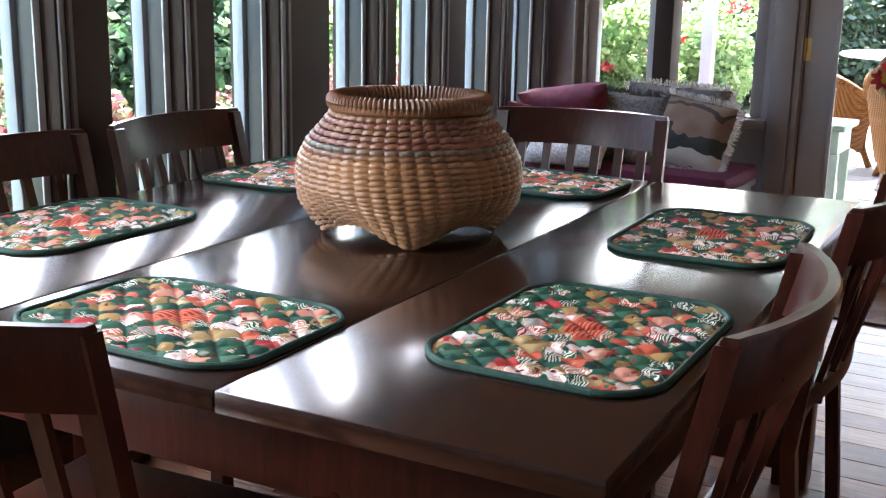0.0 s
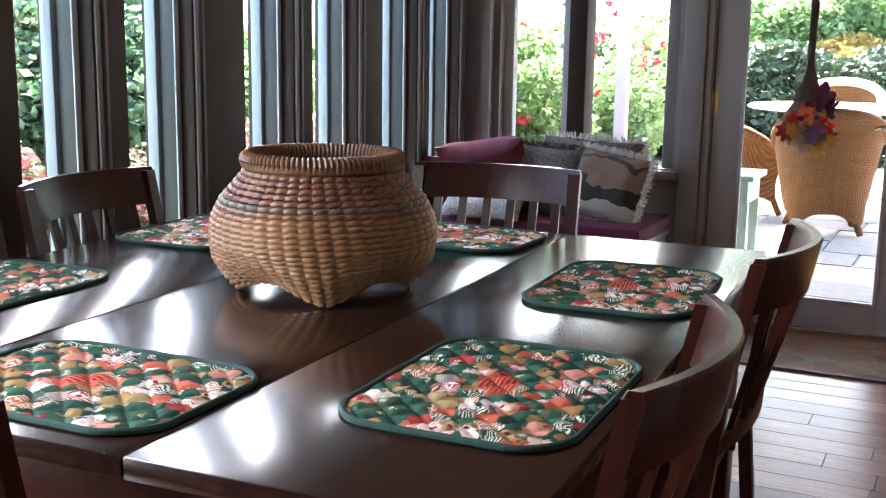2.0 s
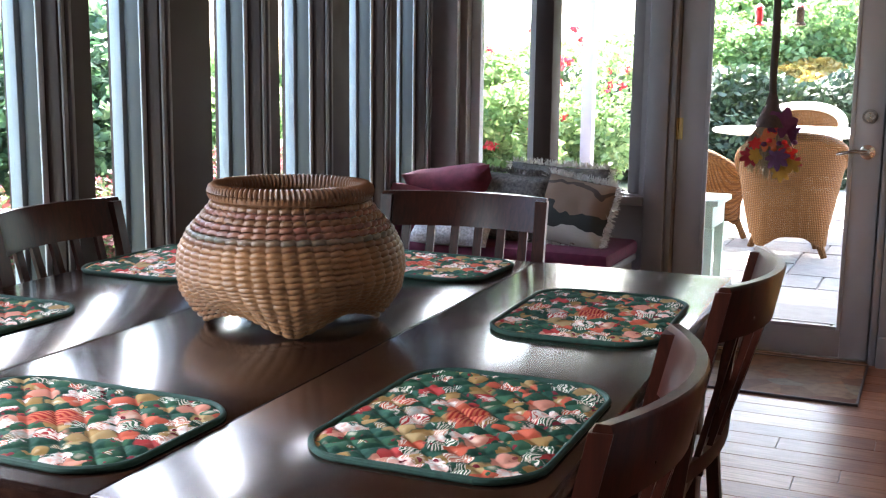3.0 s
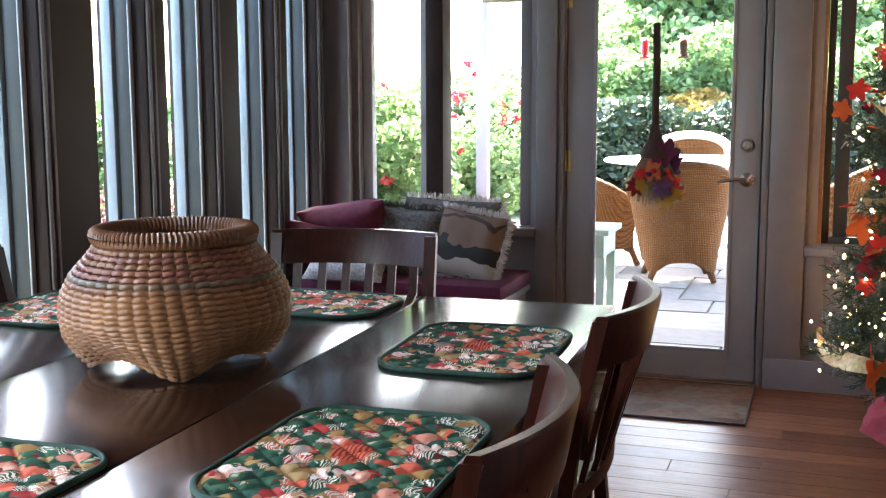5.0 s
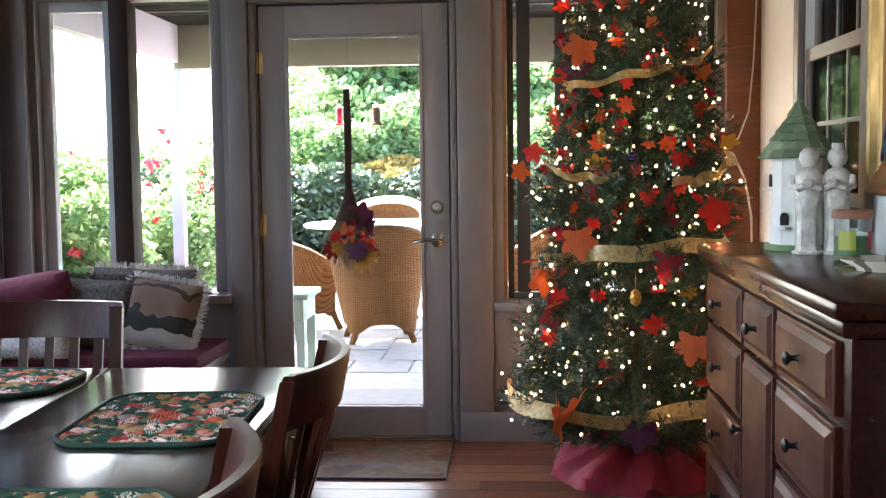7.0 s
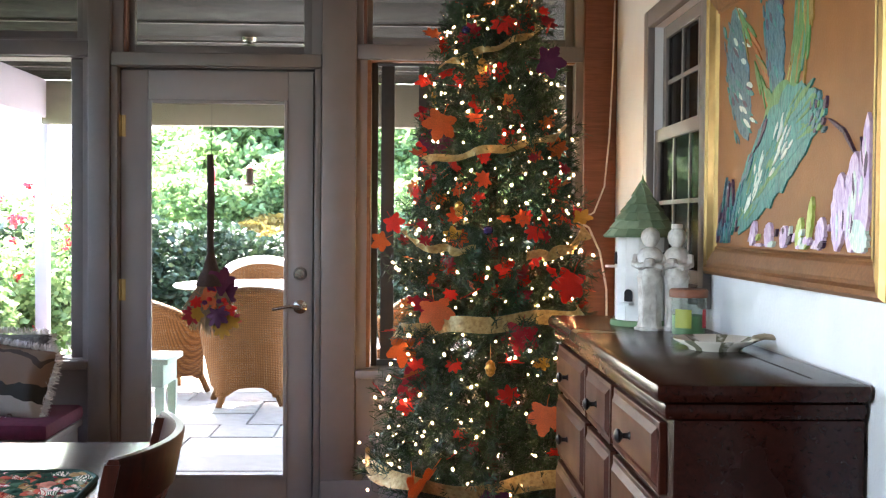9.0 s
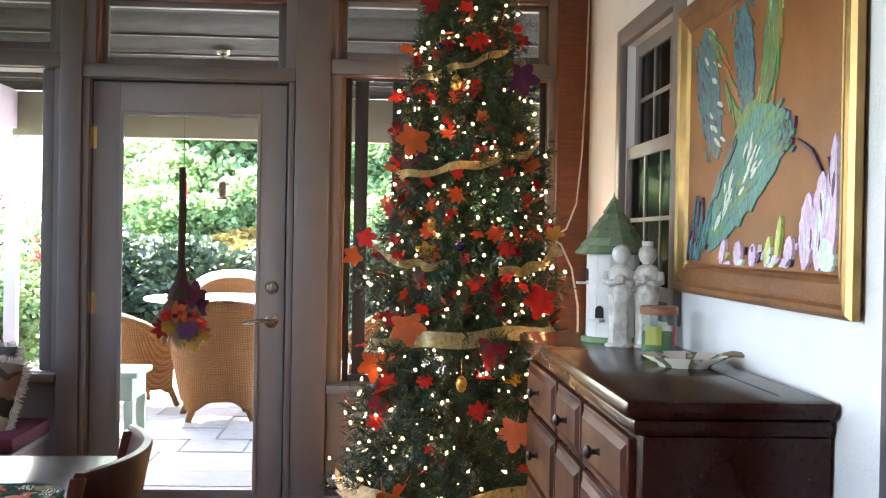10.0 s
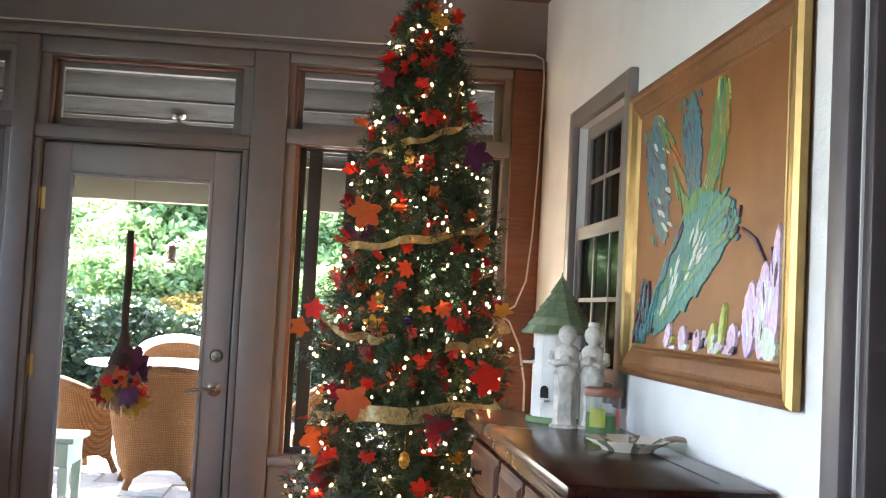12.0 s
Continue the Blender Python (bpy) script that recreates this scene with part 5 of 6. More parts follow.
def candle_jar():
    th = thing("candle_jar", pose(2.04, 3.0, ZT), "glass candle jar with green wax and a wooden lid", "candle")
    b = BM()
    lathe(b, ((0, 0.0), (0.048, 0.0), (0.052, 0.006), (0.052, 0.118), (0.049, 0.118), (0.049, 0.010), (0, 0.010)), 28)
    part("jar", b, M_CLEAR, th, "clear glass jar", True)
    b = BM()
    lathe(b, ((0, 0.0105), (0.048, 0.0105), (0.048, 0.066), (0.01, 0.064), (0.0, 0.064)), 28)
    part("wax", b, M_WAX, th, "green wax", True)
    b = BM()
    tube(b, [(0, 0, 0.064), (0.001, 0, 0.078)], 0.0012, 5)
    part("wick", b, M_HOLE, th)
    b = BM()
    lathe(b, ((0, 0.1185), (0.056, 0.1185), (0.057, 0.122), (0.057, 0.138), (0.053, 0.143), (0, 0.143)), 28)
    part("lid", b, M_LID, th, "brown wooden lid", True)
    for a0, a1, c, nm in ((-150, -95, (0.30, 0.33, 0.05), "yellow_label"), (-55, -35, (0.55, 0.03, 0.04), "red_label")):
        b = BM()
        rows = [[b.verts.new((r * math.cos(radians(a)), r * math.sin(radians(a)), z)) for r, z in ((0.0525, 0.03), (0.0525, 0.085), (0.0531, 0.085), (0.0531, 0.03))] for a in np.linspace(a0, a1, 9)]
        for r0, r1 in zip(rows, rows[1:]):
            for j in range(4):
                b.faces.new((r0[j], r0[(j + 1) % 4], r1[(j + 1) % 4], r1[j]))
        part("label", b, plain(nm, c, 0.5), th, nm.replace("_", " ") + " on the glass")


candle_jar()


def plate_mat():
    k = Nodes("patterned_dish")
    tc = k.n("TexCoord")
    sp = k.n("SeparateXYZ")
    k.link(tc.outputs["Object"], sp.inputs[0])
    at = k.n("Math")
    at.operation = "ARCTAN2"
    k.link(sp.outputs[1], at.inputs[0])
    k.link(sp.outputs[0], at.inputs[1])
    mul = k.n("Math")
    mul.operation = "MULTIPLY"
    mul.inputs[1].default_value = 7.0
    k.link(at.outputs[0], mul.inputs[0])
    si = k.n("Math")
    si.operation = "SINE"
    k.link(mul.outputs[0], si.inputs[0])
    f = k.ramp(si.outputs[0], (0.45, (0, 0, 0)), (0.6, (1, 1, 1)))
    c = k.mix(f, (0.72, 0.68, 0.58), (0.10, 0.10, 0.05))
    n1 = k.noise(k.coords(), 30, 3)
    c = k.mix(k.ramp(n1, (0.52, (0.9, 0.9, 0.9)), (0.75, (0, 0, 0))), (0.75, 0.71, 0.62), c)
    return k.done(c, 0.2)


def dish():
    th = thing("dish", pose(2.03, 2.68, ZT, 0, 0, 0), "cream ceramic dish with dark leaf pattern and a handle", "dish")
    b = BM()
    lathe(b, ((0, 0.004), (0.06, 0.004), (0.062, 0.0), (0.07, 0.0), (0.075, 0.008), (0.112, 0.026), (0.114, 0.030), (0.110, 0.030), (0.075, 0.013), (0.0, 0.010)), 40)
    part("bowl", b, plate_mat(), th, "", True)
    b = BM()
    tube(b, [(0.105, 0.0, 0.028), (0.135, 0.006, 0.034), (0.155, 0.0, 0.032), (0.16, -0.012, 0.028)], [0.010, 0.009, 0.008, 0.003], 8)
    part("handle", b, plain("leafy_handle", (0.22, 0.17, 0.11), 0.4), th, "", True)


dish()

# ---- window seat and cushions ----
M_MAGENTA = plain("magenta_seat_cloth", (0.09, 0.007, 0.028), 0.85, 0, 0.2, 40)
M_BURG = plain("burgundy_velvet", (0.13, 0.016, 0.035), 0.8, 0, 0.3, 25)


def window_seat():
    th = thing("window_seat", pose(0, 0, 0), "taupe painted window bench with a magenta seat cushion", "bench")
    box_part("bench_box", th, M_TRIM, (XL + 0.125, -0.30, 4.42, YD - 0.07, 0.0, 0.40), 0.006)
    box_part("bench_top", th, M_TRIM, (XL + 0.125, -0.28, 4.38, YD - 0.068, 0.401, 0.43), 0.006)
    b = BM()
    bx(b, XL + 0.14, -0.27, 4.36, YD - 0.08, 0.431, 0.50, 0.022)
    part("seat_cushion", b, M_MAGENTA, th, "magenta padded seat cushion", True)


window_seat()


def stripes_mat():
    k = Nodes("striped_wool")
    tc = k.n("TexCoord")
    sp = k.n("SeparateXYZ")
    k.link(tc.outputs["Object"], sp.inputs[0])
    n1 = k.noise(k.coords(), 7, 2)
    ad = k.n("Math")
    ad.operation = "MULTIPLY_ADD"
    ad.inputs[1].default_value = 0.20
    k.link(n1, ad.inputs[0])
    k.link(sp.outputs[2], ad.inputs[2])
    sc = k.n("Math")
    sc.operation = "MULTIPLY_ADD"
    sc.inputs[1].default_value, sc.inputs[2].default_value = 2.3, 0.27
    k.link(ad.outputs[0], sc.inputs[0])
    r = k.n("ValToRGB")
    r.color_ramp.interpolation = "CONSTANT"
    els = r.color_ramp.elements
    st = ((0.0, (0.18, 0.13, 0.09)), (0.10, (0.42, 0.38, 0.32)), (0.32, (0.025, 0.025, 0.02)), (0.50, (0.19, 0.12, 0.08)), (0.72, (0.06, 0.04, 0.03)), (0.78, (0.21, 0.145, 0.095)), (0.90, (0.46, 0.43, 0.38)))
    while len(els) < len(st):
        els.new(0.5)
    for e, (p, c) in zip(els, st):
        e.position, e.color = p, (*c, 1)
    k.link(sc.outputs[0], r.inputs[0])
    k.bump(k.noise(k.coords(), 160, 3), 0.5, 0.004)
    return k.done(r.outputs[0], 0.9)


def cushion(name, m, w, h, t, mat, label, fringe=None):
    th = thing(name, m, label, "cushion", "cushions on the window seat")
    b = BM()
    n = 18
    sheets = []
    for s in (1, -1):
        g = []
        for j in range(n + 1):
            v = -1 + 2 * j / n
            row = []
            for i in range(n + 1):
                u = -1 + 2 * i / n
                puff = ((1 - u ** 4) * (1 - v ** 4)) ** 0.55
                pin = 1 - 0.07 * (1 - abs(u * v))
                wob = 0.012 * noise.noise(Vector((u * 2.2, v * 2.2, s * 3 + w * 9)))
                row.append(b.verts.new((u * w / 2 * (1 - 0.06 * (1 - v * v)) * pin ** 0, s * t / 2 * puff + wob * puff, v * h / 2 * (1 - 0.06 * (1 - u * u)))))
            g.append(row)
        sheets.append(g)
    for g, s in zip(sheets, (1, -1)):
        for r0, r1 in zip(g, g[1:]):
            for i in range(n):
                f = (r0[i], r0[i + 1], r1[i + 1], r1[i])
                b.faces.new(f[::-1] if s > 0 else f)
    bmesh.ops.remove_doubles(b, verts=b.verts, dist=0.0005)
    part("cover", b, mat, th, "", True)
    if fringe:
        r = np.random.default_rng(int(w * 1000))
        q = []
        for side in range(4):
            for i in range(260):
                u = -1 + 2 * r.random()
                e = ((u, 1), (u, -1), (1, u), (-1, u))[side]
                p = np.array([e[0] * w / 2 * 0.97, 0.03 * r.normal() * 0.4, e[1] * h / 2 * 0.97])
                d = np.array([e[0] * (side > 1) * 0.8 + 0.4 * r.normal(), 0.5 * r.normal(), e[1] * (side < 2) * 0.8 + 0.4 * r.normal()])
                d *= 0.03 / np.linalg.norm(d)
                sd = np.cross(d, r.normal(size=3))
                sd *= 0.0035 / np.linalg.norm(sd)
                q.append([p - sd, p + sd, p + d + sd * 0.4, p + d - sd * 0.4])
        o = new("fringe", quads("fringe", q, fringe))
        o.parent = th
        tagged(o, "shaggy fringe", "", "", "stuff")


M_STRIPE = stripes_mat()
M_FUR = plain("grey_shaggy_wool", (0.12, 0.11, 0.10), 0.95, 0, 0.5, 70)
M_FLUFF = plain("pale_wool_fringe", (0.62, 0.59, 0.55), 0.95)
M_LIGHTCUSH = plain("grey_speckled_cloth", (0.38, 0.37, 0.36), 0.9, 0, 0.4, 90)
cushion("cushion", pose(-1.22, 4.55, 0.59, 20, 4, 10), 0.42, 0.32, 0.15, M_BURG, "burgundy velvet cushion leaning on the window ledge")
cushion("cushion", pose(-1.11, 4.62, 0.70, 38, -9, 6), 0.44, 0.30, 0.17, M_BURG, "burgundy velvet cushion slumped against the window")
cushion("cushion", pose(-0.84, 4.62, 0.645, -16, 3, -4), 0.42, 0.34, 0.14, M_FUR, "dark grey shaggy cushion beside the striped one", M_FUR)
cushion("cushion", pose(-0.64, 4.74, 0.665, -18, 2, 0), 0.50, 0.37, 0.14, M_FUR, "grey wool cushion with pale fringe", M_FLUFF)
cushion("cushion", pose(-0.50, 4.60, 0.645, -20, 8, -6), 0.35, 0.32, 0.13, M_STRIPE, "brown, black and cream striped wool cushion with pale fringe", M_FLUFF)
cushion("cushion", pose(-1.02, 4.42, 0.58, -50, 0, 0), 0.40, 0.26, 0.10, M_LIGHTCUSH, "pale grey speckled cushion lying on the bench")


# ---- rug at the door ----
def rug_mat():
    k = Nodes("slate_pattern_mat")
    v = k.coords()
    vo = k.n("TexVoronoi", Scale=6.0)
    k.link(v, vo.inputs["Vector"])
    sp = k.n("SeparateColor")
    k.link(vo.outputs["Color"], sp.inputs[0])
    c = k.ramp(sp.outputs[0], (0.0, (0.09, 0.04, 0.025)), (0.4, (0.15, 0.10, 0.06)), (0.7, (0.20, 0.09, 0.045)), (1.0, (0.15, 0.13, 0.09)))
    n1 = k.noise(v, 25, 5)
    c = k.mix(k.ramp(n1, (0.4, (0, 0, 0)), (0.7, (0.5, 0.5, 0.5))), c, (0.05, 0.03, 0.025))
    k.bump(n1, 0.4, 0.004)
    return k.done(c, 0.85, spec=0.1)


th = thing("door_mat", pose(0, 0, 0.0), "dark slate-patterned mat lying before the garden door", "mat")
b = BM()
bx(b, -0.16, 0.775, 4.27, 4.89, 0.001, 0.009, 0.002)
part("mat_surface", b, rug_mat(), th)
b = BM()
for d in ((-0.17, 0.785, 4.26, 4.27), (-0.17, 0.785, 4.89, 4.90), (-0.17, -0.16, 4.27, 4.89), (0.775, 0.785, 4.27, 4.89)):
    bx(b, *d, 0.0, 0.011, 0.002)
part("border", b, plain("rubber_border", (0.03, 0.018, 0.014), 0.6), th, "dark bound edge")


# ---- broom with autumn flowers on the door ----
def broom():
    th = thing("broom", pose(0.30, 4.955, 0), "twig broom with silk autumn leaves hung on the door", "broom")
    y = -0.02
    b = BM()
    tube(b, [(-0.004, y, 1.655), (0.0, y - 0.002, 1.45), (-0.003, y, 1.25), (0.004, y, 1.08)], [0.016, 0.018, 0.017, 0.02], 9)
    part("stick", b, wood("dark_stick_bark", (0.025, 0.016, 0.012), (0.06, 0.035, 0.025), 0.9, (5, 5, 2), 0.6), th, "dark rough stick", True)
    r = np.random.default_rng(3)
    b = BM()
    for i in range(230):
        a = r.uniform(-1, 1)
        z1 = 0.80 + 0.09 * r.random() + 0.05 * abs(a)
        x1 = a * 0.13 + 0.01 * r.normal()
        yy = y - 0.004 - 0.02 * r.random()
        tube(b, [(a * 0.014, yy, 1.13), (a * 0.05, yy - 0.003, 1.06), (x1, yy - 0.002, z1)], [0.0026, 0.003, 0.0018], 4)
    part("bristles", b, reed("broom_straw", (0.16, 0.10, 0.045), (0.30, 0.20, 0.09)), th, "brown straw bristles")
    b = BM()
    lathe(b, ((0.016, 1.20), (0.024, 1.17), (0.034, 1.13), (0.056, 1.09), (0.072, 1.045)), 16, 0.0, y, 0)
    part("binding", b, wood("dark_bound_twigs", (0.03, 0.016, 0.012), (0.08, 0.04, 0.028), 0.9, (30, 30, 2), 0.6), th, "dark bound twigs", True)
    spec = ((-0.09, 1.04, "orange", 0.10, 120), (-0.10, 0.98, "deep", 0.09, 200), (-0.03, 1.02, "yellow", 0.10, 60), (0.0, 0.99, "plum", 0.11, 170), (0.07, 1.05, "plum", 0.13, -50), (0.10, 1.03, "plum", 0.11, -75), (-0.06, 1.07, "red", 0.07, 80), (-0.115, 1.02, "red", 0.06, 140), (0.07, 1.0, "red", 0.08, 210), (0.05, 0.95, "deep", 0.08, 150), (0.085, 0.945, "yellow", 0.08, 200), (0.02, 0.92, "yellow", 0.09, 180), (-0.06, 0.96, "yellow", 0.07, 240), (-0.02, 1.06, "red", 0.07, 10))
    for i, (x, z, key, s, spin) in enumerate(spec):
        o = new("silk_leaf", LEAF_MESH[(key, 7 if i % 2 else 5)])
        o.parent = th
        o.matrix_basis = Matrix.Translation((x + 0.035, y - 0.03 - 0.006 * (i % 4), z - 0.025)) @ Euler((radians(random.uniform(-20, 20)), radians(spin), radians(random.uniform(-25, 25)))).to_matrix().to_4x4() @ Matrix.Diagonal((s, s, s, 1))
        tagged(o, key + " silk leaf")
    for i in range(7):
        b = BM()
        lathe(b, ((0, -0.012), (0.012, -0.006), (0.014, 0.0), (0.009, 0.010), (0, 0.012)), 9)
        part("berry", b, M_LEAVES[("plum", "red", "orange")[i % 3]], th, "", True, pose(-0.02 + 0.022 * i, y - 0.05, 0.97 + 0.02 * math.sin(i * 2.2)))
    b = BM()
    tube(b, [(0, y + 0.004, 1.65), (0.0, y + 0.012, 1.70), (0, y + 0.016, 1.90)], 0.0012, 4)
    part("hanger", b, M_WIRE, th)


broom()

# ---- cable along the wall ----
M_CABLE = plain("white_cable", (0.62, 0.57, 0.52), 0.5)
b = BM()
pts = [(XL + 0.01, YD - 0.062, 2.585), (-0.3, YD - 0.062, 2.59), (0.9, YD - 0.062, 2.597), (2.12, YD - 0.062, 2.60), (2.165, YD - 0.064, 2.58), (2.172, YD - 0.066, 2.50), (2.165, YD - 0.066, 2.1), (2.15, YD - 0.07, 1.75), (2.12, YD - 0.12, 1.52), (2.06, YD - 0.2, 1.40), (1.98, YD - 0.3, 1.36), (1.88, YD - 0.4, 1.37)]
tube(b, pts, 0.0042, 7)
solid("cable", b, M_CABLE, "pale cable clipped along the wall down to the tree", "cable", smooth=True)
b = BM()
tube(b, [(1.95, YD - 0.33, 1.362), (2.02, YD - 0.3, 1.33), (2.08, YD - 0.25, 1.22), (2.12, YD - 0.2, 1.05), (2.13, YD - 0.18, 0.7), (2.15, YD - 0.12, 0.3), (2.16, YD - 0.1, 0.004)], 0.005, 7)
solid("cable", b, M_CABLE, "pale cable hanging down beside the tree", "cable", smooth=True)


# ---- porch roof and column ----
# boards far darker than the olive beam: under-roof shade is in their colour
M_PORCH = paint("shaded_porch_boards", (0.006, 0.0055, 0.0045), 0.6, 0.1, 0.1)
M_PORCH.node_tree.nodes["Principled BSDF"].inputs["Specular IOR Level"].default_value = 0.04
M_BEAM = paint("olive_beam_paint", (0.17, 0.155, 0.125), 0.6, 0.1, 0.1)
M_LILAC = paint("lilac_white_post", (0.36, 0.33, 0.40), 0.5, 0.06, 0.05)
th = thing("porch_roof", pose(0, 0, 0), "porch roof of olive boards on a pale post", "porch", "", "structure")
PX0, PX1, PY1 = -1.84, 5.4, 9.2
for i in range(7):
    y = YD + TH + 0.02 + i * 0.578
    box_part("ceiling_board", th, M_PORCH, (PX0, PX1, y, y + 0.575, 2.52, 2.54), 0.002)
for y in (6.35, 7.05, 8.3):
    box_part("batten", th, M_MOULD, (PX0 + 0.06, PX1, y, y + 0.018, 2.508, 2.5195), 0.002, "narrow pale batten")
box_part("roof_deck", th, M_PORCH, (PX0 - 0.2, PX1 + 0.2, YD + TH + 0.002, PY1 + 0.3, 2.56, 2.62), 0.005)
box_part("beam", th, M_BEAM, (PX0, PX1, PY1 - 0.06, PY1 + 0.06, 2.15, 2.515), 0.006, "olive painted front beam")
box_part("beam", th, M_LILAC, (PX0 - 0.05, PX0 + 0.05, YD + TH + 0.002, PY1 - 0.062, 2.2, 2.515), 0.006, "pale side beam")
box_part("post", th, M_LILAC, (PX0 - 0.05, PX0 + 0.05, PY1 - 0.05, PY1 + 0.05, -0.075, 2.149), 0.006, "pale lilac-white post")
box_part("post", th, M_LILAC, (PX1 - 0.1, PX1, PY1 - 0.05, PY1 + 0.05, -0.075, 2.149), 0.006, "pale lilac-white post")


th = thing("porch_lamp", pose(0.20, 6.9, 2.519), "round metal porch lamp under the boards", "lamp")
b = BM()
lathe(b, ((0.0, 0.0), (0.05, 0.0), (0.045, -0.02), (0.012, -0.03), (0.012, -0.05), (0.0, -0.052)), 18)
part("mount", b, M_NICKEL, th, "", True)
b = BM()
lathe(b, ((0.0, -0.05), (0.05, -0.055), (0.085, -0.08), (0.06, -0.11), (0.0, -0.118)), 20)
part("bowl", b, M_PALE, th, "pale glass bowl", True)


# ---- patio furniture ----
def wicker_mat():
    k = Nodes("wicker")
    tc = k.n("TexCoord")
    mp = k.n("Mapping")
    mp.inputs["Rotation"].default_value = (0, radians(45), 0)
    k.link(tc.outputs["Object"], mp.inputs["Vector"])
    w1 = k.n("TexWave", Scale=17.0, Distortion=1.4)
    w2 = k.n("TexWave", Scale=17.0, Distortion=1.4)
    w2.bands_direction = "Z"
    k.link(mp.outputs[0], w1.inputs["Vector"])
    k.link(mp.outputs[0], w2.inputs["Vector"])
    m = k.mix(1.0, w1.outputs["Color"], w2.outputs["Color"], "DIFFERENCE")
    n1 = k.noise(k.coords(), 6, 3)
    c = k.mix(m, (0.065, 0.025, 0.007), (0.23, 0.10, 0.030))
    c = k.mix(k.ramp(n1, (0.35, (0, 0, 0)), (0.7, (0.4, 0.4, 0.4))), c, (0.12, 0.048, 0.014))
    k.bump(m, 0.45, 0.012)
    return k.done(c, 0.7, spec=0.15)


M_WICKER = wicker_mat()
M_PALEWICKER = plain("pale_wicker_edge", (0.62, 0.55, 0.44), 0.5)
M_SEATCLOTH = plain("cream_seat", (0.62, 0.58, 0.50), 0.85)


def wicker_chair(m, tall=0.86, edge=None):
    th = thing("wicker_armchair", m, "honey-brown wicker armchair standing on the patio", "chair", "wicker chairs round the patio table")
    # curved back and arms, seen from behind as one wrapped shell
    b = BM()
    n, rows = 26, 8
    outer, inner = [], []
    for lay, off in ((outer, 0.0), (inner, 0.045)):
        for j in range(rows + 1):
            v = j / rows
            ring = []
            for i in range(n + 1):
                t = -1 + 2 * i / n
                a = t * radians(118)
                top = tall - 0.30 * abs(t) ** 2.0
                foot = abs(math.sin(a * 2)) ** 5
                flare = 0.74 + 0.28 * v ** 0.9 + 0.12 * foot * max(0.0, 1 - 3 * v)
                bottom = 0.15 - 0.08 * foot
                ring.append(b.verts.new(((0.385 - off) * flare * math.sin(a), -(0.34 - off) * flare * math.cos(a), bottom + (top - bottom) * v)))
            lay.append(ring)
    for lay, s in ((outer, 1), (inner, -1)):
        for r0, r1 in zip(lay, lay[1:]):
            for i in range(n):
                f = (r0[i], r0[i + 1], r1[i + 1], r1[i])
                b.faces.new(f if s > 0 else f[::-1])
    for r0, r1 in ((outer[-1], inner[-1]), (inner[0], outer[0])):
        for i in range(n):
            b.faces.new((r0[i], r0[i + 1], r1[i + 1], r1[i]))
    for e in (0, n):
        for j in range(rows):
            f = (outer[j][e], outer[j + 1][e], inner[j + 1][e], inner[j][e])
            b.faces.new(f if e else f[::-1])
    rim = [(Vector(p.co) + Vector(q.co)) / 2 for p, q in zip(outer[-1], inner[-1])]
    bmesh.ops.recalc_face_normals(b, faces=b.faces)
    part("shell", b, M_WICKER, th, "", True)
    b = BM()
    tube(b, rim, 0.045, 10)
    part("rolled_edge", b, edge or M_WICKER, th, "", True)
    b = BM()
    lathe(b, ((0, 0.34), (0.18, 0.34), (0.195, 0.37), (0.19, 0.42), (0, 0.44)), 24)
    part("seat_pad", b, M_SEATCLOTH, th, "cream seat pad", True)
    for sx, sy in ((-0.185, -0.17), (0.185, -0.17), (-0.19, 0.17), (0.19, 0.17)):
        b = BM()
        tube(b, [(sx, sy, 0.34), (sx * 1.02, sy * 1.02, 0.15), (sx * 1.3, sy * 1.3, 0.0)], [0.035, 0.030, 0.024], 8)
        part("leg", b, M_WICKER, th, "", True)


ZP = -0.062
wicker_chair(pose(-0.01, 8.40, ZP, 0, 0, 14), 0.88)
wicker_chair(pose(-0.74, 9.0, ZP, 0, 0, -50), 0.76)
wicker_chair(pose(-0.22, 10.75, ZP, 0, 0, 180), 1.02, M_PALEWICKER)
wicker_chair(pose(1.22, 9.3, ZP, 0, 0, 75), 0.86)

th = thing("patio_table", pose(-0.1, 9.65, ZP), "round white patio table standing among the wicker chairs", "table")
b = BM()
lathe(b, ((0, 0.83), (0.72, 0.83), (0.735, 0.845), (0.72, 0.86), (0, 0.862)), 48)
part("tabletop", b, paint("white_table_paint", (0.72, 0.72, 0.70), 0.45), th, "white round top", True)
b = BM()
lathe(b, ((0, 0.0), (0.28, 0.0), (0.28, 0.03), (0.06, 0.08), (0.05, 0.72), (0.16, 0.83)), 20)
part("pedestal", b, M_WICKER, th, "", True)

th = thing("side_table", pose(-0.27, 5.72, ZP), "pale green painted side table beside the door", "table")
M_MINT = paint("pale_green_paint", (0.42, 0.52, 0.42), 0.5, 0.1)
box_part("tabletop", th, M_MINT, (-0.25, 0.25, -0.2, 0.2, 0.66, 0.69), 0.006)
box_part("apron", th, M_MINT, (-0.22, 0.22, -0.17, 0.17, 0.54, 0.659), 0.004)
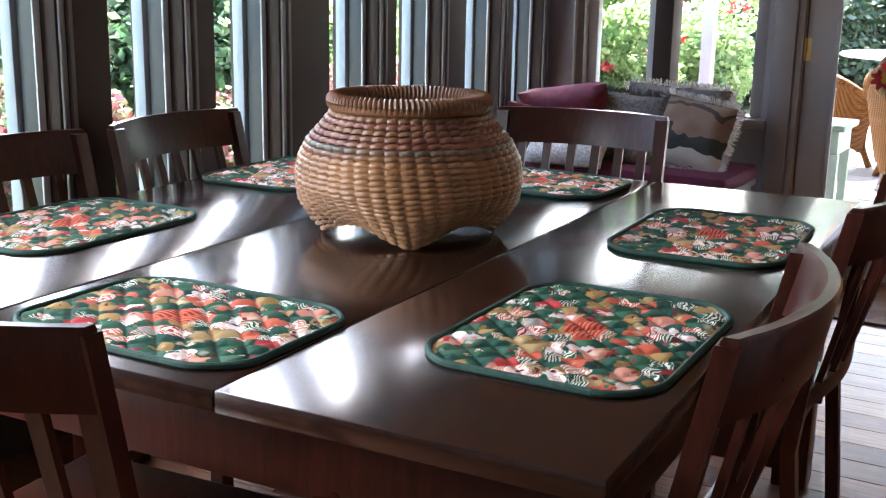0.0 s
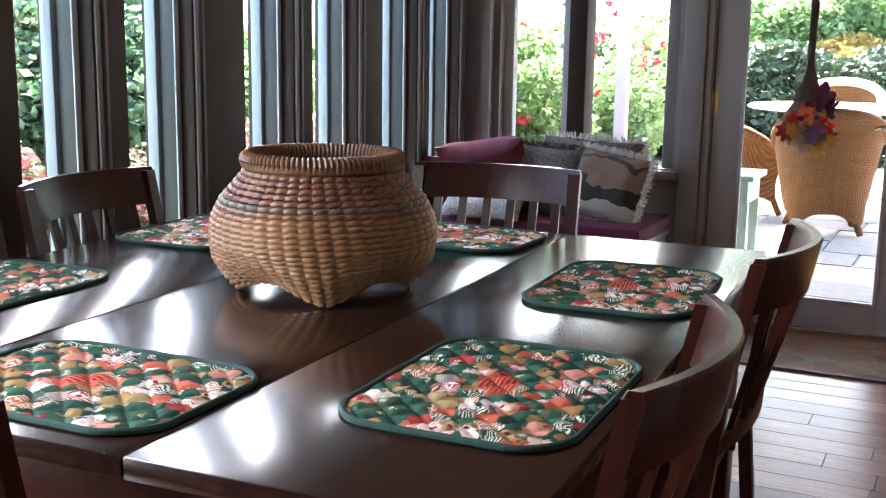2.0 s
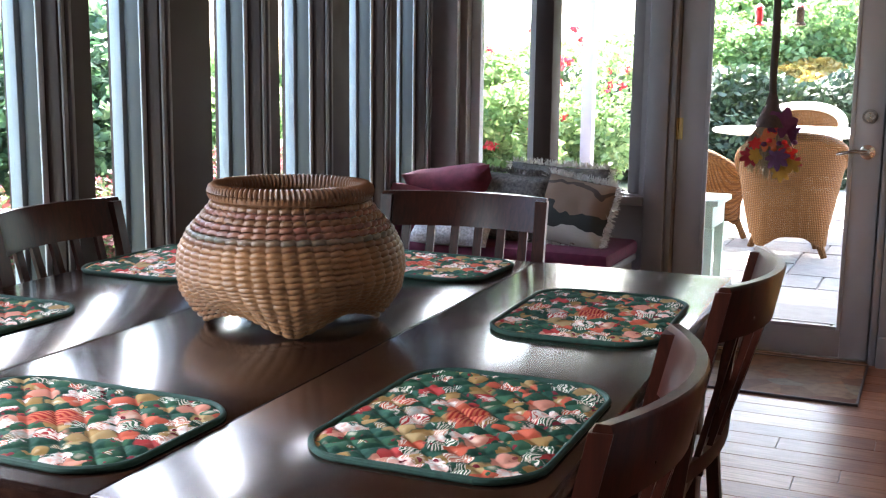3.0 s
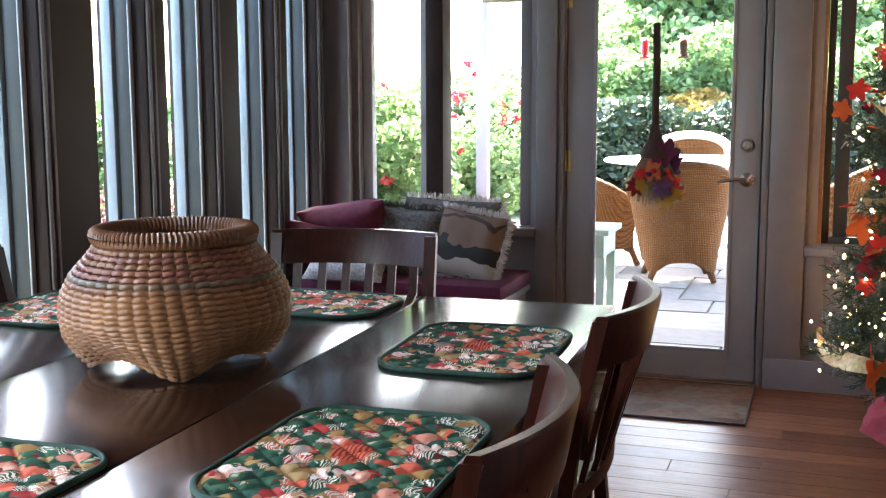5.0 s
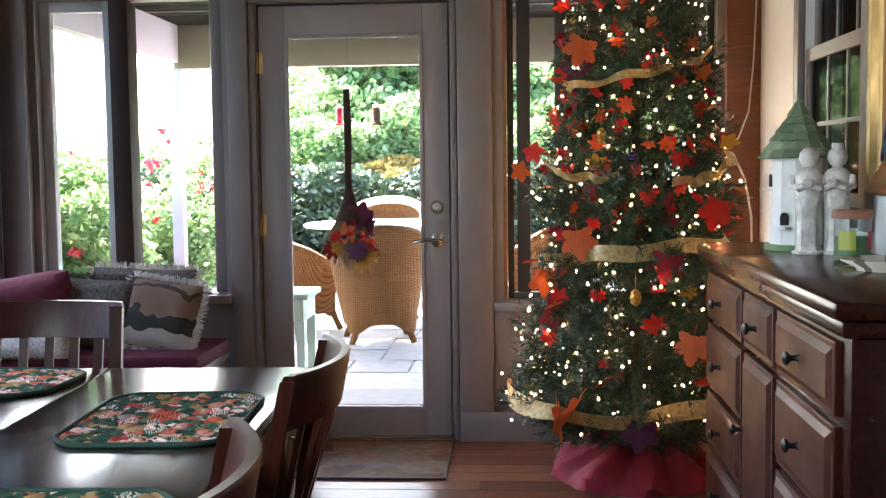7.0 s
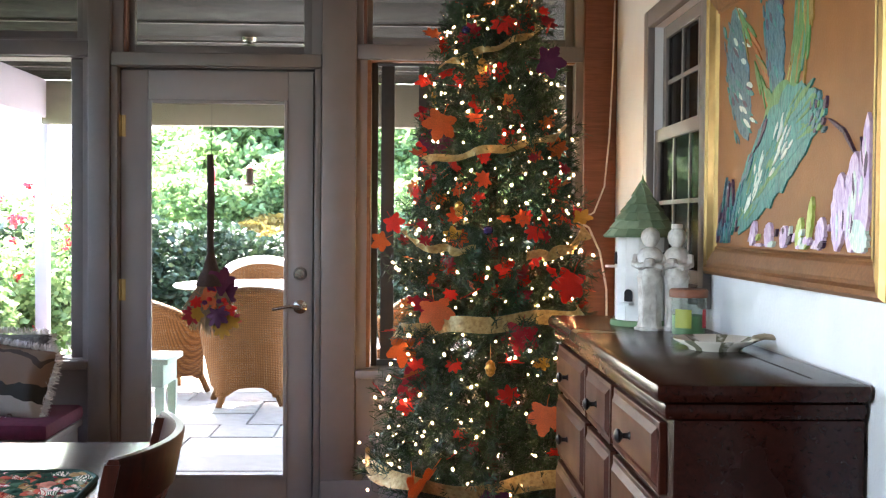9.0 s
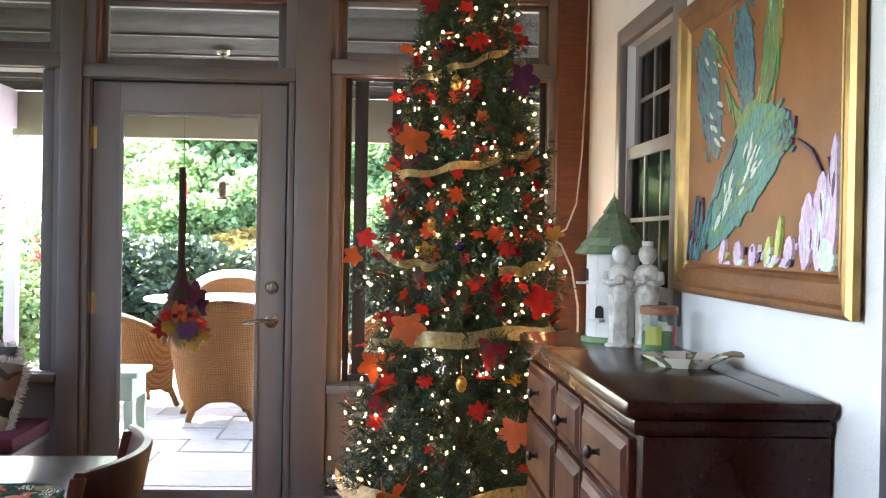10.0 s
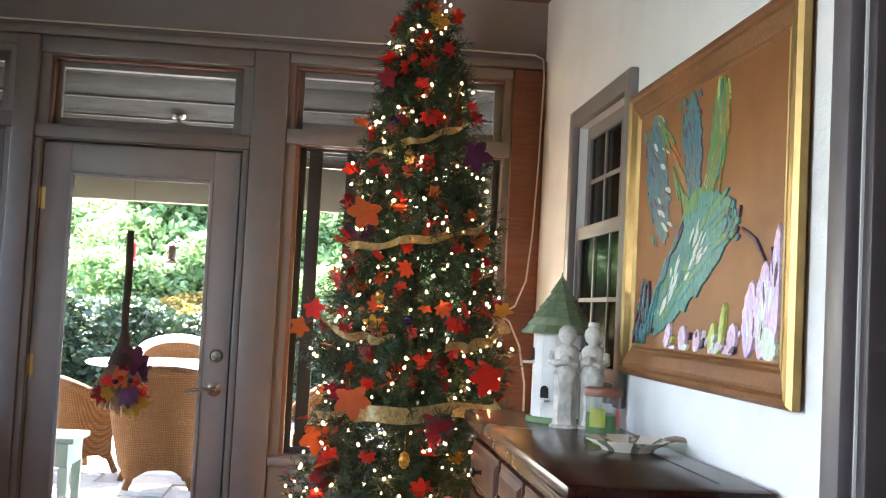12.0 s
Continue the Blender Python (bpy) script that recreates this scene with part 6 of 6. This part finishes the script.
for sx in (-1, 1):
    for sy in (-1, 1):
        b = BM()
        vs = [[b.verts.new((sx * (0.2 - 0) + dx * w, sy * 0.15 + dy * w, z)) for dx, dy in ((-1, -1), (1, -1), (1, 1), (-1, 1))] for z, w in ((0.0, 0.014), (0.54, 0.024))]
        for j in range(4):
            b.faces.new((vs[0][j], vs[0][(j + 1) % 4], vs[1][(j + 1) % 4], vs[1][j]))
        b.faces.new(vs[0][::-1]), b.faces.new(vs[1])
        part("leg", b, M_MINT, th)

# feeders hanging from the porch beam
M_REDPLASTIC = plain("red_plastic", (0.55, 0.02, 0.03), 0.3)


def feeder(at, drop, mat, label):
    th = thing("bird_feeder", pose(*at), label, "feeder", "feeders under the porch beam")
    b = BM()
    lathe(b, ((0, 0.0), (0.045, 0.0), (0.05, 0.012), (0.03, 0.03), (0.032, 0.12), (0.022, 0.15), (0.0, 0.155)), 16)
    part("body", b, mat, th, "", True)
    b = BM()
    lathe(b, ((0, 0.145), (0.04, 0.145), (0.012, 0.175), (0, 0.18)), 16)
    part("cap", b, M_REDPLASTIC, th, "", True)
    b = BM()
    tube(b, [(0, 0, 0.175), (0, 0, drop)], 0.002, 5)
    part("hook", b, M_IRON, th)


feeder((-0.43, 9.2, 1.65), 0.50, M_REDPLASTIC, "red plastic bird feeder hanging on a wire")
feeder((-0.11, 9.2, 1.65), 0.50, M_BARK, "brown wooden bird feeder hanging on a wire")

# ---- garden ----
g = np.random.default_rng(11)


def greens(name, stops, trans=0.35):
    return per_piece(name, stops, 0.55, True, trans)


M_HEDGE = greens("hedge_leaf", ((0, (0.015, 0.03, 0.015)), (0.6, (0.03, 0.06, 0.025)), (1, (0.07, 0.10, 0.04))), 0.2)
M_LIGHTLEAF = greens("light_leaf", ((0, (0.10, 0.18, 0.06)), (0.5, (0.19, 0.30, 0.11)), (1, (0.32, 0.40, 0.17))), 0.5)
M_MIDLEAF = greens("mid_leaf", ((0, (0.035, 0.085, 0.04)), (0.5, (0.08, 0.15, 0.065)), (1, (0.17, 0.24, 0.11))), 0.45)
M_DARKLEAF = greens("dark_leaf", ((0, (0.012, 0.03, 0.02)), (0.6, (0.025, 0.055, 0.03)), (1, (0.05, 0.09, 0.04))), 0.25)
M_PINKLEAF = greens("pink_leaf", ((0, (0.06, 0.10, 0.04)), (0.45, (0.10, 0.14, 0.06)), (0.55, (0.24, 0.035, 0.05)), (1, (0.32, 0.09, 0.12))), 0.35)
M_YELLOWLEAF = greens("yellow_leaf", ((0, (0.25, 0.16, 0.04)), (0.6, (0.40, 0.27, 0.06)), (1, (0.28, 0.26, 0.07))), 0.4)
M_ROSE = greens("rose_petal", ((0, (0.50, 0.015, 0.03)), (0.6, (0.65, 0.03, 0.06)), (1, (0.70, 0.12, 0.14))), 0.3)


def clump_points(c, size, n, lumps=14):
    """Points through a lumpy crown with hollows."""
    cs = g.normal(size=(lumps, 3))
    cs /= np.linalg.norm(cs, axis=1)[:, None]
    cs *= (0.35 + 0.5 * g.random((lumps, 1)))
    k = g.integers(0, lumps, n)
    d = g.normal(size=(n, 3))
    d /= np.linalg.norm(d, axis=1)[:, None]
    p = cs[k] + d * (0.30 + 0.16 * g.random((n, 1))) * (0.6 + 0.6 * g.random((lumps, 1)))[k]
    return np.asarray(c) + p * np.asarray(size)


def shrub(at, size, n, leaf, mat, label, trunk=0.0, kind="shrub", blooms=0, bloom_mat=None):
    base = Vector(at)
    th = thing(kind, pose(base.x, base.y, -0.135), label, kind)
    h = size[2]
    cz = trunk + h
    b = BM()
    top = trunk + h * 1.2
    tube(b, [(0, 0, 0), (0.05, 0.02, top * 0.4), (0.0, 0.05, top)], [0.03 + 0.03 * h * 0.5, 0.02 + 0.02 * h * 0.5, 0.01], 8)
    part("trunk", b, M_BARK, th, "", True)
    b = BM()
    for i in range(9):
        a = i * 2.4
        z = trunk + h * (0.25 + 0.12 * i)
        tube(b, [(0, 0, z * 0.7), (0.35 * size[0] * math.cos(a), 0.35 * size[1] * math.sin(a), z), (0.75 * size[0] * math.cos(a), 0.75 * size[1] * math.sin(a), z + 0.3 * h)], [0.02 + 0.01 * h, 0.014, 0.005], 5)
    part("limbs", b, M_BARK, th)
    p = clump_points((0, 0, cz), size, n)
    p = p[p[:, 2] > 0.02]
    o = new("crown", quads("crown", leaf_cloud(g, p, leaf), mat))
    o.parent = th
    if blooms:
        q = clump_points((0, 0, cz + 0.1), [s * 1.05 for s in size], blooms)
        q = q[q[:, 2] > 0.3]
        pts = np.repeat(q, 26, axis=0) + g.normal(size=(len(q) * 26, 3)) * 0.018
        o = new("bloom", quads("bloom", leaf_cloud(g, pts, 0.038, stretch=1.1), bloom_mat))
        o.parent = th
        tagged(o, "red blooms", "", "", "stuff")


def hedge_row():
    th = thing("hedge", pose(0, 0, -0.135), "clipped dark green hedge along the patio", "hedge")
    n = 60000
    p = np.stack([g.uniform(-5, 8, n), g.uniform(13.4, 14.6, n), g.uniform(0, 1, n) ** 0.8 * 1.45], 1)
    p[:, 2] += 0.10 * np.sin(p[:, 0] * 2.3) + 0.08 * np.sin(p[:, 0] * 5.1 + 1)
    p[:, 1] += 0.22 * np.sin(p[:, 0] * 3.1 + p[:, 2] * 4)
    p = p[p[:, 2] > 0.02]
    o = new("foliage", quads("foliage", leaf_cloud(g, p, 0.06), M_HEDGE))
    o.parent = th
    b = BM()
    for i in range(14):
        x = -4.6 + i * 0.93
        tube(b, [(x, 14.0, 0), (x + 0.1, 14.0, 0.7), (x, 14.05, 1.3)], [0.04, 0.03, 0.01], 6)
    part("stems", b, M_BARK, th)


hedge_row()
shrub((-1.0, 15.6), (1.6, 1.0, 0.95), 20000, 0.065, M_LIGHTLEAF, "bright green shrub behind the hedge", 0.4)
shrub((1.9, 15.8), (1.8, 1.0, 0.9), 20000, 0.065, M_LIGHTLEAF, "bright green shrub behind the hedge", 0.4)
shrub((-0.6, 14.9), (0.6, 0.5, 0.42), 5000, 0.055, M_YELLOWLEAF, "yellow-flushed shrub behind the hedge", 0.75)
for x, y, s, h, m in ((-1.8, 21, 2.8, 1.75, M_LIGHTLEAF), (1.6, 22, 2.8, 1.85, M_LIGHTLEAF), (4.8, 21, 2.6, 1.8, M_MIDLEAF), (-5.6, 22, 3.0, 0.8, M_LIGHTLEAF), (8.0, 20, 3.0, 1.8, M_DARKLEAF), (0.2, 27, 4.0, 2.2, M_LIGHTLEAF), (-11, 26, 4.0, 0.8, M_LIGHTLEAF)):
    shrub((x, y), (s, s * 0.8, h), 28000, 0.11, m, "tall leafy garden tree behind the hedge", 0.5, "tree")
# roses beyond the north-west window
for x, y, s in ((-2.6, 7.6, 0.75), (-2.75, 9.2, 0.7), (-3.4, 9.0, 0.8), (-2.5, 10.4, 0.8)):
    shrub((x, y), (s, s, 0.78), 10000, 0.045, M_LIGHTLEAF, "rose bush full of red blooms", 0.15, "rose bush", 38, M_ROSE)
for x, y, s, h in ((-5.5, 14.5, 2.0, 0.62), (-8.5, 12.5, 2.2, 0.6)):
    shrub((x, y), (s, s, h), 16000, 0.09, M_LIGHTLEAF, "light green garden shrub", 0.3)
# beside the house to the west
for x, y, sx, h, m, lab in ((-3.3, 5.2, 0.8, 0.50, M_PINKLEAF, "pink-leaved shrub below the windows"), (-3.4, 3.6, 0.7, 0.45, M_PINKLEAF, "pink-leaved shrub below the windows"), (-3.1, 7.0, 0.7, 0.42, M_PINKLEAF, "pink-leaved shrub below the windows"), (-4.3, 2.4, 0.8, 0.6, M_PINKLEAF, "pink-leaved shrub below the windows")):
    shrub((x, y), (sx, sx, h), 17000, 0.027, m, lab, 0.1)
for x, y, s, h, m in ((-5.6, 6.4, 1.3, 0.95, M_MIDLEAF), (-5.4, 3.6, 1.3, 1.0, M_MIDLEAF), (-5.6, 0.8, 1.4, 1.0, M_MIDLEAF), (-6.6, 9.4, 1.6, 0.65, M_LIGHTLEAF), (-8.6, 5.0, 2.0, 1.25, M_DARKLEAF), (-8.4, 1.2, 2.2, 1.3, M_DARKLEAF), (-9.5, 8.8, 2.0, 0.8, M_MIDLEAF)):
    shrub((x, y), (s, s, h), 26000, 0.06, m, "tall green tree beside the house", 0.2, "tree")


# ---- floor planks and patio stones ----
def plank_data(w, d, h, mat, name):
    b = BM()
    e = 0.002
    lo = [b.verts.new(p) for p in ((0, 0, -h), (w, 0, -h), (w, d, -h), (0, d, -h))]
    mi = [b.verts.new(p) for p in ((0, 0, -e), (w, 0, -e), (w, d, -e), (0, d, -e))]
    hi = [b.verts.new(p) for p in ((e, e, 0), (w - e, e, 0), (w - e, d - e, 0), (e, d - e, 0))]
    for r0, r1 in ((lo, mi), (mi, hi)):
        for j in range(4):
            b.faces.new((r0[j], r0[(j + 1) % 4], r1[(j + 1) % 4], r1[j]))
    b.faces.new(hi)
    return mesh_of(name, b, mat)


random.seed(21)
row, y = 0, YB
while y < YD - 0.001:
    d = min(0.127, YD - y)
    x = XL + 0.0
    first = random.uniform(0.3, 1.2)
    while x < XR - 0.01:
        w = min(first if x == XL else 1.25, XR - x)
        o = new("plank", plank_data(w - 0.001, d - 0.001, 0.012, M_PLANK, "plank"))
        o.location = (x, y, 0.0)
        o.parent = floor
        x += w
    y += 0.127
    row += 1
y = YD + TH + 0.01
while y < 12.9:
    d = random.choice((0.45, 0.55, 0.62))
    x = -1.98
    while x < 5.0:
        w = random.choice((0.42, 0.6, 0.75, 0.9))
        o = new("flagstone", plank_data(w - 0.014, d - 0.014, 0.02, M_STONE, "flagstone"))
        o.location = (x, y, -0.062 + random.uniform(-0.004, 0.003))
        o.parent = patio
        x += w
    y += d
